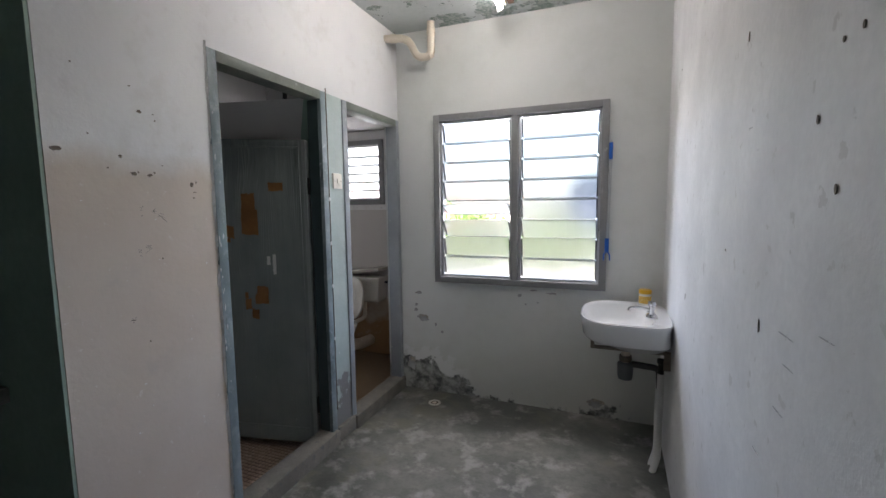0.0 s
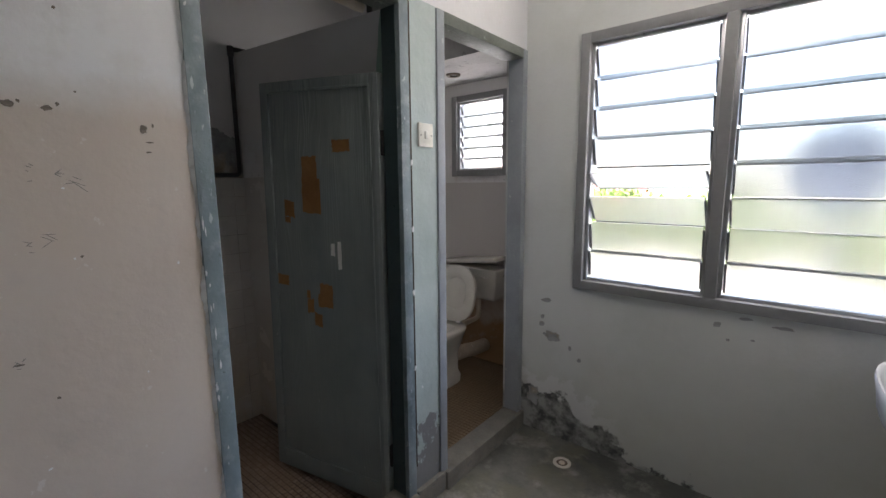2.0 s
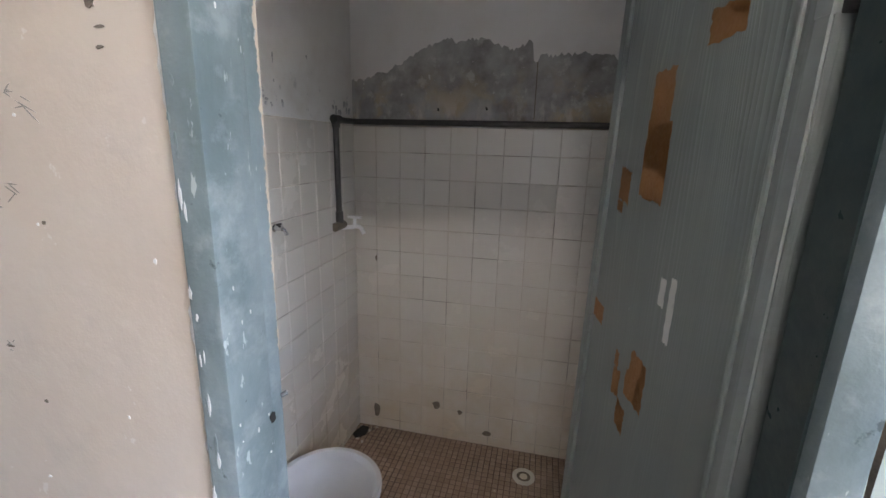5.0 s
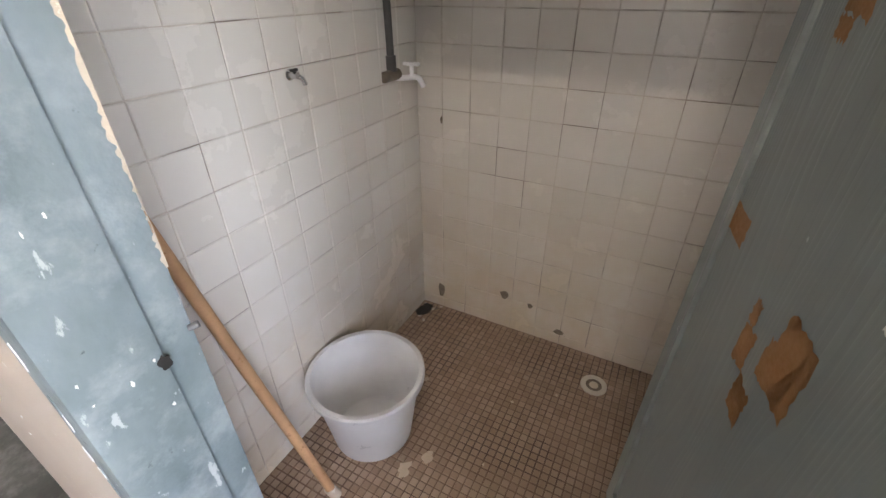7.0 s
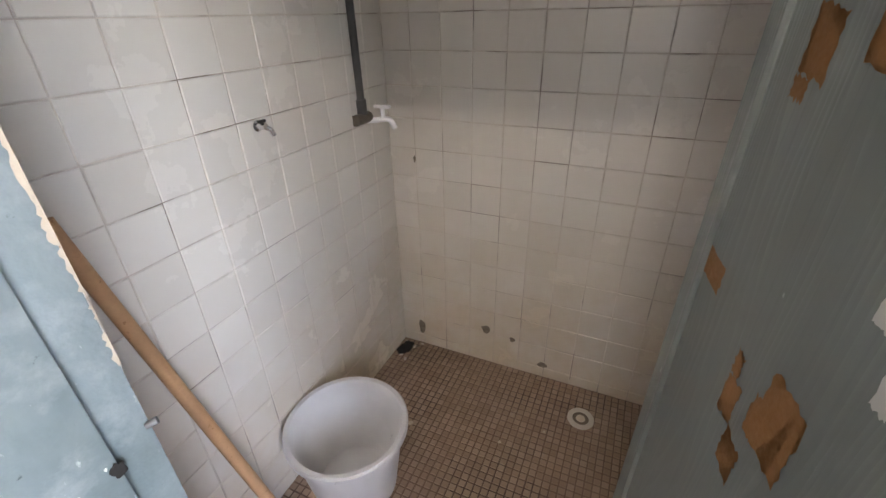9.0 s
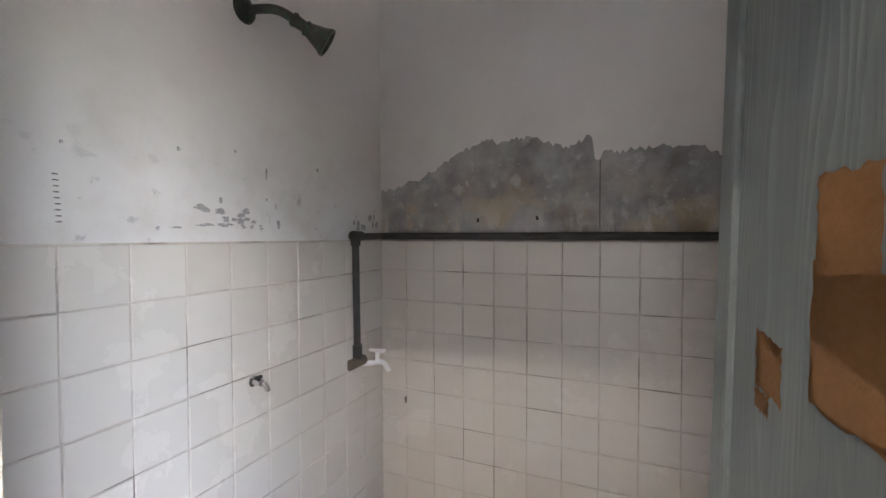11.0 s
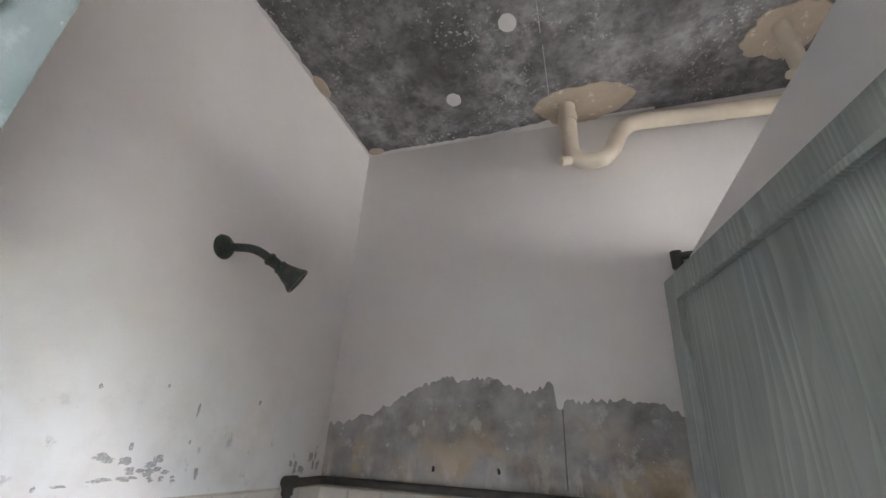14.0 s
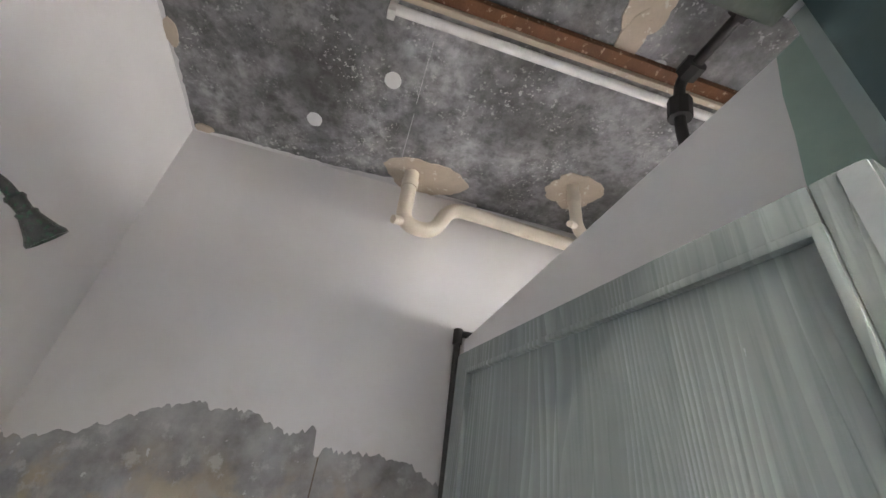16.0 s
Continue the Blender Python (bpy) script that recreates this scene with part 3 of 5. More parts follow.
# green paint left on the near end of the partition
bm = bmesh.new()
rnd = random.Random(4)
edge = [(-1.566 - 0.006 * min(i, 6) - 0.008 * math.sin(i * 0.55) + rnd.uniform(-0.005, 0.005), 2.019 - i * 0.055) for i in range(26)]
edge = [(x, z - 0.066) for x, z in edge]
far = [bm.verts.new((x, YP - 0.003, z)) for x, z in edge]
near = [bm.verts.new((XI + 0.001, YP - 0.003, z)) for x, z in edge]
for i in range(25):
    bm.faces.new((far[i], near[i], near[i + 1], far[i + 1]))
part("green_paint", bm, M["green"], wall_part, "old mint green paint", smooth=0)

# kerbs under both doors
for name, y0, y1 in (("door_kerb", D1[0], D1[1]), ("door_kerb", D2[0] + 0.02, D2[1])):
    b = boxes((-1.508, y0, -0.1, XD + 0.03, y1, 0.085), bevel=0.012)
    for v in b.verts:
        v.co += Vector((0.004 * noise.noise(v.co * 9), 0, 0.006 * noise.noise(v.co * 7)))
    thing(name, b, M["kerb"], "worn cement kerb under the door opening", "kerb", "door kerbs", "structure")
thing("pier_base", boxes((XI, D1[1], 0, XD + 0.02, D2[0] + 0.02, 0.09), bevel=0.01), M["kerb"], "crumbling cement foot of the pier", "kerb", kind="structure")

# crumbled plaster along the frame edges
def ragged_strip(parent, y, z0, z1, w, seed, mat, name, label, push=0.0):
    rnd = random.Random(seed)
    bm = bmesh.new()
    n = int((z1 - z0) / 0.012)
    rows = []
    for i in range(n + 1):
        z = z0 + (z1 - z0) * i / n
        f = 0.55 + 0.9 * noise.noise((z * 9, seed, 0)) + rnd.uniform(-0.25, 0.25)
        rows.append([bm.verts.new((XD + push, y - w * max(0.08, f), z)), bm.verts.new((XD + push + 0.006, y, z))])
    for a, b in zip(rows, rows[1:]):
        bm.faces.new((a[0], a[1], b[1], b[0]))
    return part(name, bm, mat, parent, label, smooth=0)


ragged_strip(wall_door, D1[0] + 0.001, 0.09, 1.99, 0.012, 3, M["white"], "broken_plaster", "chipped plaster edge beside the frame", 0.001)
ragged_strip(wall_door, D1[1] + 0.004, 0.2, 1.99, 0.0028, 5, M["scuff"], "crack", "open crack beside the frame", 0.0035)

# ---- door frames ----


def door_frame(name, y0, y1, top, paint, label):
    ob = thing(name, None, None, label, "door frame", kind="structure")
    w = 0.044
    for a, b in ((y0, y0 + w), (y1 - w, y1)):
        spans = [(-1.500, a, 0.08, XD + 0.008, b, top)]
        if a == y0:  # the stop side reaches further in than the hinge side
            spans.append((XI - 0.004, a, 0.08, -1.500, b - 0.010, top))
        part("jamb", boxes(*spans, bevel=0.003), M[paint], ob)
    part("head", boxes((-1.500, y0 + w, top - w, XD + 0.008, y1 - w, top), (XI - 0.004, y0 + w - 0.012, top - w + 0.012, -1.500, y1 - w + 0.012, top), bevel=0.003), M["head"], ob)
    return ob


f1 = door_frame("door_frame", *D1, "frame", "blue-grey glossy wooden door frame, chipped and paint-splashed")
f2 = door_frame("door_frame", *D2, "frame_pale", "pale grey-lilac painted wooden door frame of the toilet")
# thin dark panel that paints the shade on the hinge reveal
part("reveal_lining", boxes((-1.503, D1[1] - 0.047, 0.09, XD - 0.012, D1[1] - 0.0437, D1[2] - 0.046)), M["teal"], f1, "hinge side of the frame, its shade painted on as dark teal")
# latch hole and torn paint on the strike jamb
stuck("latch_hole", f1, blot(3, 0.0065, 0.009, 0.0012), M["black"], (-1.497, D1[0] + 0.0445, 0.897), ON_Y)
rnd = random.Random(31)
bm = bmesh.new()
rows = []
for i in range(150):
    z = 0.985 + i * 0.0036
    w = 0.004 + 0.010 * noise.noise((z * 6, 4, 0)) + 0.006 * noise.noise((z * 45, 9, 0)) + rnd.uniform(-0.002, 0.002)
    rows.append([bm.verts.new((XI - 0.0045, D1[0] + 0.0346, z)), bm.verts.new((XI - 0.0045 + max(0.0006, w), D1[0] + 0.0346, z))])
for a, b in zip(rows, rows[1:]):
    bm.faces.new((a[0], a[1], b[1], b[0]))
part("bare_wood", bm, M["patch"], f1, "peeled edge, pale bare filler", smooth=0)
part("hasp_nail", sweep(rounded([(-1.534, D1[0] + 0.036, 1.540), (-1.538, D1[0] + 0.037, 1.574), (-1.545, D1[0] + 0.043, 1.580)], 0.003), 0.0017, 8), M["iron"], f1, "bent rusty nail")
part("latch_keeper", sweep([(-1.535, D1[0] + 0.034, 0.908), (-1.544, D1[0] + 0.040, 0.910)], 0.004, 10), M["clip"], f1, "small steel latch keeper")
for i in range(22):
    stuck("paint_chip", f1, blot(i + 850, rnd.uniform(0.001, 0.003), rnd.uniform(0.004, 0.016), 0.0007, 12, 0.7), M["white" if i % 2 else "frame"], (XD + 0.0082, D1[0] + rnd.uniform(0.002, 0.02), rnd.uniform(0.6, 1.5)), ON_X)

# ---- the open door leaf ----
HX, HY, LEAN, leaf_len = -1.515, 1.897, radians(11.8), 0.648
leaf = thing("door", None, None, "grey-green panelled wooden door standing open, paint scraped to orange wood", "door")
leaf.matrix_world = Matrix.Translation((HX, HY, 0.008)) @ Matrix.Rotation(math.pi + LEAN, 4, "Z")
# local: x along the leaf from the hinge, y away from the shower (thickness), z up; the seen face is y = 0
LH, ST, SH, RT, TH = 1.748, 0.045, 0.040, 0.036, 0.038
sgn = -1  # thickness runs to local -y
part("stile", boxes((0.004, sgn * TH, 0, SH, 0, LH), bevel=0.004), M["leaf"], leaf)
part("stile", boxes((leaf_len - ST, sgn * TH, 0, leaf_len, 0, LH), bevel=0.004), M["leaf"], leaf)
part("rail", boxes((SH, sgn * TH, LH - RT, leaf_len - ST, 0, LH), bevel=0.003), M["leaf"], leaf)
part("rail", boxes((SH, sgn * TH, 0, leaf_len - ST, 0, 0.08), bevel=0.003), M["leaf"], leaf)
part("panel", boxes((SH, sgn * (TH - 0.004), 0.08, leaf_len - ST, -0.007, LH - RT)), M["leaf"], leaf)
part("hinge_edge", boxes((0.0, sgn * TH + 0.002, 0.004, 0.004, -0.002, LH - 0.004)), M["leaf"], leaf)
# strip of paler colour on the face along the hinge edge
part("edge_strip", boxes((0.002, -0.002, 0.004, 0.020, 0.0015, LH - 0.004)), M["pale_edge"], leaf, "paler strip along the hinge edge with dark specks")
for a in ((SH, 0.08, SH + 0.009, LH - RT), (leaf_len - ST - 0.009, 0.08, leaf_len - ST, LH - RT), (SH, LH - RT - 0.009, leaf_len - ST, LH - RT), (SH, 0.08, leaf_len - ST, 0.089)):
    part("moulding", boxes((a[0], -0.008, a[1], a[2], 0.0025, a[3]), bevel=0.002), M["leaf"], leaf)



def scrape(u0, u1, z0, z1, seed, slant=0.0, rag=0.004):
    """A torn tape mark: a ragged patch of bare wood, its ends torn along the grain."""
    rnd = random.Random(seed)
    n, pts = 9, []
    for i in range(n):
        pts.append((u0 + (u1 - u0) * i / n, z0 + slant * i / n + rnd.uniform(-rag, rag)))
    for i in range(n):
        pts.append((u1 + rnd.uniform(-rag, rag) * 0.7, z0 + slant + (z1 - z0) * i / n))
    for i in range(n):
        pts.append((u1 - (u1 - u0) * i / n, z1 + slant * (1 - i / n) + rnd.uniform(-rag, rag)))
    for i in range(n):
        pts.append((u0 + rnd.uniform(-rag, rag) * 0.7, z1 - (z1 - z0) * i / n))
    bm = bmesh.new()
    bm.faces.new([bm.verts.new((u, -0.0066, z - 0.008)) for u, z in pts])
    bmesh.ops.solidify(bm, geom=bm.faces[:], thickness=0.0012)
    return bm


for i, (u0, u1, z0, z1, slant) in enumerate(((0.150, 0.240, 1.450, 1.498, 0.0), (0.330, 0.415, 1.350, 1.440, 0.0), (0.315, 0.420, 1.205, 1.350, 0.008), (0.470, 0.530, 1.185, 1.255, 0.010), (0.495, 0.530, 1.165, 1.190, 0.0),
                                             (0.525, 0.632, 0.886, 0.932, 0.004), (0.268, 0.338, 0.812, 0.912, 0.004), (0.330, 0.352, 0.812, 0.868, 0.0), (0.378, 0.418, 0.782, 0.842, -0.004), (0.398, 0.418, 0.84, 0.878, 0.0), (0.333, 0.378, 0.722, 0.778, 0.006))):
    part("scraped_patch", scrape(u0, u1, z0, z1, i + 11, slant), M["orange"], leaf, "scraped orange bare wood", smooth=0)
part("paper_strip", scrape(0.212, 0.232, 0.985, 1.098, 40, 0, 0.002), M["enamel"], leaf, "scrap of white paper", smooth=0)
part("paper_strip", scrape(0.247, 0.268, 1.038, 1.088, 41, 0, 0.002), M["enamel"], leaf, "scrap of white paper", smooth=0)
for z in (0.18, 1.42):
    part("hinge", boxes((-0.012, -0.030, z, 0.0, -0.006, z + 0.09), bevel=0.002), M["iron"], leaf, "rusty steel butt hinge")
    part("hinge_plate", boxes((0.0, -0.020, z, 0.022, 0.0022, z + 0.09), bevel=0.001), M["pale_edge"], leaf, "painted hinge plate with screw heads")
for child in leaf.children:  # the leaf has warped: its free edge leans out towards the top, which drops at the hinge
    bm = bmesh.new()
    bm.from_mesh(child.data)
    if child.name.startswith(("panel", "rail", "moulding")):
        bmesh.ops.subdivide_edges(bm, edges=[e for e in bm.edges if e.calc_length() > 0.3], cuts=7, use_grid_fill=True)
    for v in bm.verts:
        f = max(0.0, v.co.x / leaf_len)
        if v.co.z > 1.55:
            v.co.z -= 0.038 * (1 - f)
        v.co.y -= 0.034 * f * v.co.z / LH
    bm.to_mesh(child.data)
    bm.free()

# ---- louvre windows ----


def louvre_window(name, x0, x1, z0, z1, y, bays, rows, tilts, fw, label):
    """Wooden casing with bays of frosted louvre panes in metal clips."""
    win = thing(name, None, None, label, "window", kind="structure")
    d0, d1 = y - 0.022, y + 0.075
    part("window_frame", boxes((x0, d0, z0, x0 + fw, d1, z1), (x1 - fw, d0, z0, x1, d1, z1), (x0 + fw, d0, z1 - fw, x1 - fw, d1, z1), (x0 + fw, d0, z0, x1 - fw, d1, z0 + fw), bevel=0.003), M["wframe"], win)
    inner = (x1 - x0 - 2 * fw - (bays - 1) * fw) / bays
    for b in range(bays):
        a = x0 + fw + b * (inner + fw)
        e = a + inner
        if b:
            part("mullion", boxes((a - fw, d0, z0 + fw, a, d1, z1 - fw), bevel=0.003), M["wframe"], win)
        for s in (a, e - 0.016):
            part("channel", boxes((s, y + 0.005, z0 + fw, s + 0.016, y + 0.05, z1 - fw), bevel=0.002), M["alu"], win, "bare aluminium channel")
        for zz in (z0 + fw, z1 - fw - 0.014):
            part("rail", boxes((a, y + 0.012, zz, e, y + 0.04, zz + 0.014), bevel=0.002), M["alu"], win, "aluminium rail")
        pitch = (z1 - z0 - 2 * fw - 0.03) / rows
        for r in range(rows):
            zc = z1 - fw - 0.015 - (r + 0.5) * pitch
            t = radians(tilts[b][r])
            h = pitch * 1.10
            m = Matrix.Translation(((a + e) / 2, y + 0.03, zc)) @ Matrix.Rotation(t, 4, "X")
            pane = part("pane", boxes((-(inner / 2 - 0.024), -0.0025, -h / 2, inner / 2 - 0.024, 0.0025, h / 2)), M["glass"], win, smooth=0)
            pane.matrix_local = m
            pane.visible_shadow = False
            edge = part("pane_edge", boxes((-(inner / 2 - 0.024), -0.003, -h / 2 - (0.007 if bays > 1 else 0.013), inner / 2 - 0.024, 0.003, -h / 2)), M["edge"], win, smooth=0)
            edge.matrix_local = m
            for s in (-1, 1):
                cx = s * (inner / 2 - 0.021)
                c = part("pane_clip", boxes((cx - 0.004, -0.009, -h * 0.42, cx + 0.004, 0.006, h * 0.42), bevel=0.002, segs=1), M["clip"], win)
                c.matrix_local = m
    return win


win1 = louvre_window("window_1", WX0, WX1, WZ0, WZ1, YW, 2, 8, ((16, 16, 17, 19, 62, 36, 12, 11), (10, 10, 11, 10, 9, 30, 11, 10)), 0.042,
                     "grey-framed louvre window with frosted panes, some tilted open")
louvre_window("window_2", TWX0, TWX1, TWZ0, TWZ1, TY, 1, 6, ((22, 22, 22, 22, 22, 22),), 0.045, "small brown-framed louvre window in the toilet")

# ---- kitchen things ----


def basin_ring(cx, cy, a, b, z, n=56, back=5.0, front=2.5):
    """Plan outline: square towards the wall at +x, round in front."""
    pts = []
    for i in range(n):
        t = 2 * math.pi * i / n
        c, s = math.cos(t), math.sin(t)
        e = back if c > 0 else front
        pts.append(Vector((cx + a * math.copysign(abs(c) ** (2 / e), c), cy + b * math.copysign(abs(s) ** (2 / max(e, 2.8)), s), z)))
    return pts


def wash_basin():
    ob = thing("wash_basin", None, None, "white ceramic wall basin with stained underside", "wash basin")
    x1, x0, cy, b = 0.308, -0.122, 2.415, 0.285
    cx, a = (x0 + x1) / 2, (x1 - x0) / 2
    z = 0.785
    r = [basin_ring(cx + 0.06, cy, a * 0.50, b * 0.48, z - 0.165), basin_ring(cx + 0.05, cy, a * 0.64, b * 0.66, z - 0.155), basin_ring(cx + 0.035, cy, a * 0.82, b * 0.82, z - 0.118), basin_ring(cx + 0.010, cy, a * 0.945, b * 0.945, z - 0.108), basin_ring(cx + 0.004, cy, a * 0.965, b * 0.965, z - 0.095),
         basin_ring(cx, cy, a * 0.985, b * 0.985, z - 0.03), basin_ring(cx, cy, a, b, z - 0.012), basin_ring(cx, cy, a * 0.99, b * 0.992, z),
         basin_ring(cx - 0.035, cy, a * 0.80, b * 0.90, z - 0.002), basin_ring(cx - 0.037, cy, a * 0.765, b * 0.86, z - 0.016),
         basin_ring(cx - 0.035, cy, a * 0.66, b * 0.74, z - 0.080), basin_ring(cx - 0.03, cy, a * 0.40, b * 0.45, z - 0.108), basin_ring(cx - 0.03, cy, a * 0.06, b * 0.06, z - 0.115)]
    part("bowl", loft(r), M["ceramic"], ob, smooth=50)
    part("outlet", lathe([(0.001, 0), (0.022, 0), (0.024, 0.003), (0.001, 0.004)], Matrix.Translation((cx - 0.03, cy, z - 0.113))), M["chrome"], ob)
    fx, fy = 0.222, 2.36
    tap = part("tap", lathe([(0.0, 0), (0.028, 0), (0.026, 0.008), (0.013, 0.014), (0.012, 0.05), (0.015, 0.055), (0.0, 0.058)], Matrix.Translation((fx, fy, z)), 20), M["chrome"], ob, "chrome pillar tap")
    part("spout", sweep(rounded([(fx, fy, z + 0.03), (fx - 0.05, fy, z + 0.045), (fx - 0.10, fy, z + 0.040), (fx - 0.108, fy, z + 0.025)], 0.02), 0.008, 12), M["chrome"], tap)
    part("tap_knob", lathe([(0.0, 0.055), (0.017, 0.056), (0.020, 0.064), (0.018, 0.078), (0.0, 0.082)], Matrix.Translation((fx, fy, z)), 12), M["chrome"], tap)
    part("tap_base", boxes((fx - 0.02, fy - 0.05, z, fx + 0.025, fy + 0.05, z + 0.007), bevel=0.003), M["chrome"], ob)
    tx, ty = 0.108, 2.41
    part("waste_pipe", sweep([(tx, ty, z - 0.16), (tx, ty, 0.51)], 0.022, 16), M["pvc"], ob, "rust-stained waste stub")
    part("waste_nut", lathe([(0.0, 0), (0.030, 0), (0.032, 0.012), (0.030, 0.03), (0.0, 0.03)], Matrix.Translation((tx, ty, 0.525)), 14), M["brass"], ob)
    part("bottle_trap", lathe([(0.0, 0), (0.035, 0.002), (0.038, 0.02), (0.040, 0.085), (0.030, 0.095), (0.0, 0.095)], Matrix.Translation((tx, ty, 0.425)), 20), M["clip"], ob, "dark grey trap cup")
    part("trap_arm", sweep(rounded([(tx + 0.03, ty, 0.51), (0.27, 2.40, 0.505), (0.274, 2.40, 0.40)], 0.03), 0.017, 14), M["dpvc"], ob)
    for yy in (2.22, 2.56):
        part("bracket", boxes((-0.05, yy, 0.635, 0.30, yy + 0.012, 0.652), (-0.062, yy - 0.003, 0.635, -0.045, yy + 0.016, 0.68), (0.27, yy - 0.002, 0.56, 0.30, yy + 0.014, 0.64), bevel=0.002), M["scuff"], ob, "rusted steel bracket")
    return ob


wash_basin()
for i, (x, y, r) in enumerate(((0.272, 2.34, 0.016), (0.274, 2.405, 0.019))):
    thing("drain_pipe", sweep(rounded([(x, y, 0.50 - 0.05 * i), (x, y, 0.06), (x - 0.03, y - 0.05, -0.01)], 0.04), r, 14), M["wpvc"], "white plastic pipe from basin to floor", "pipe", "basin pipes")
thing("stop_valve", lathe([(0.0, 0), (0.014, 0), (0.014, 0.05), (0.02, 0.055), (0.02, 0.075), (0.0, 0.08)], Matrix.Translation((0.272, 2.34, 0.50)), 12), M["iron"], "small black angle valve on the basin pipe", "valve")

jar = thing("plastic_jar", lathe([(0.0, 0), (0.030, 0), (0.032, 0.004), (0.032, 0.06), (0.028, 0.068), (0.0, 0.069)], None, 24), M["jar"], "clear plastic jar with yellow lid and ochre label", "jar", at=Matrix.Translation((0.207, 2.63, 0.786)))
part("lid", lathe([(0.0, 0.066), (0.033, 0.066), (0.034, 0.07), (0.034, 0.084), (0.031, 0.088), (0.0, 0.088)], None, 24), M["yellow"], jar, "yellow screw lid")
part("label_band", lathe([(0.0325, 0.012), (0.0332, 0.013), (0.0332, 0.052), (0.0325, 0.053)], None, 24), M["label"], jar, "ochre printed label")


def hanging_grabber():
    ob = thing("grabber", None, None, "blue plastic pick-up tool hanging on the window edge", "tool")
    x, y = 0.006, YW - 0.034
    part("handle", boxes((x - 0.011, y - 0.010, 1.62, x + 0.011, y + 0.008, 1.72), bevel=0.005), M["blue"], ob)
    part("rod", sweep([(x - 0.002, y, 1.64), (x - 0.014, y, 1.13)], 0.003, 8), M["alu"], ob)
    part("rod", sweep([(x + 0.006, y, 1.64), (x - 0.004, y, 1.13)], 0.0025, 8), M["alu"], ob)
    part("jaw_block", boxes((x - 0.022, y - 0.009, 1.065, x + 0.002, y + 0.007, 1.15), bevel=0.004), M["blue"], ob)
    for s in (-1, 1):
        part("jaw", sweep(rounded([(x - 0.01, y, 1.07), (x - 0.01 + s * 0.016, y, 1.055), (x - 0.01 + s * 0.018, y, 1.015)], 0.01), 0.004, 8), M["blue"], ob)
    part("hook", sweep(rounded([(x, y, 1.72), (x, y, 1.735), (x - 0.006, YW - 0.024, 1.745)], 0.006), 0.002, 8), M["alu"], ob)


hanging_grabber()

sw = thing("light_switch", boxes((-1.424, 2.000, 1.460, -1.414, 2.078, 1.546), bevel=0.003), M["switch"], "cream plastic rocker switch on the pier", "switch")
part("rocker", boxes((-1.415, 2.030, 1.490, -1.410, 2.048, 1.516), bevel=0.002), M["switch"], sw)
for yy in (2.011, 2.067):
    part("screw", lathe([(0.0, 0.001), (0.003, 0.0005), (0.003, 0.0)], Matrix.Translation((-1.4138, yy, 1.502)) @ ON_X, 10), M["scuff"], sw)


def floor_drain(name, x, y, z, r, label):
    ob = thing(name, None, None, label, "drain", at=Matrix.Translation((x, y, z)))
    part("ring", lathe([(r * 0.62, -0.01), (r * 0.62, 0.003), (r * 0.7, 0.005), (r, 0.004), (r * 1.02, 0.0), (r * 1.02, -0.01)], None, 32), M["oldceramic"], ob)
    part("well", lathe([(0.0, 0.0012), (r * 0.62, 0.0012), (r * 0.62, -0.005), (0.0, -0.005)], None, 24), M["scuff"], ob, "dirty drain well")
    part("cover", lathe([(0.0, 0.003), (r * 0.34, 0.003), (r * 0.36, 0.0)], None, 20), M["pvc"], ob)
    return ob


floor_drain("floor_drain", -1.091, 2.617, 0.0, 0.042, "round white floor drain in wet cement")
floor_drain("floor_drain", -2.557, 1.659, BATH_Z, 0.046, "round cream floor drain set in mosaic")


def waste_trap(name, points, r, cap, label):
    ob = thing(name, sweep(rounded(points, 0.06, 7), r, 18), M["pvc"], label, "pipe", "waste pipes")
    for p, q in ((points[0], points[1]), (points[-2], points[-1])):
        u = (Vector(q) - Vector(p)).normalized()
        at = Vector(p) + u * 0.06 if p == points[0] else Vector(q) - u * 0.06
        part("collar", sweep([at - u * 0.018, at + u * 0.018], r * 1.13, 18), M["pvc"], ob)
    c = Vector(cap)
    part("clean_out", sweep([c, c + Vector((0.018, -0.03, -0.012))], r * 0.55, 12), M["pvc"], ob, "screw cap of the clean-out")
    return ob


waste_trap("waste_pipe", [(-1.11, 2.69, 2.552), (-1.11, 2.69, 2.335), (-1.205, 2.68, 2.335), (-1.265, 2.67, 2.465), (-1.43, 2.65, 2.478)], 0.025, (-1.105, 2.68, 2.335), "cream plastic waste trap below the ceiling")
waste_trap("waste_pipe", [(-2.62, 1.675, 2.605), (-2.62, 1.675, 2.362), (-2.635, 1.79, 2.362), (-2.64, 1.85, 2.505), (-2.64, 2.45, 2.475), (-2.64, 2.80, 2.46)], 0.028, (-2.61, 1.67, 2.362), "cream plastic waste trap and run along the shower wall")
waste_trap("waste_pipe", [(-2.45, 2.26, 2.605), (-2.47, 2.28, 2.42), (-2.50, 2.35, 2.40), (-2.54, 2.42, 2.49), (-2.56, 2.70, 2.48)], 0.022, (-2.455, 2.26, 2.42), "short cream waste trap over the toilet")


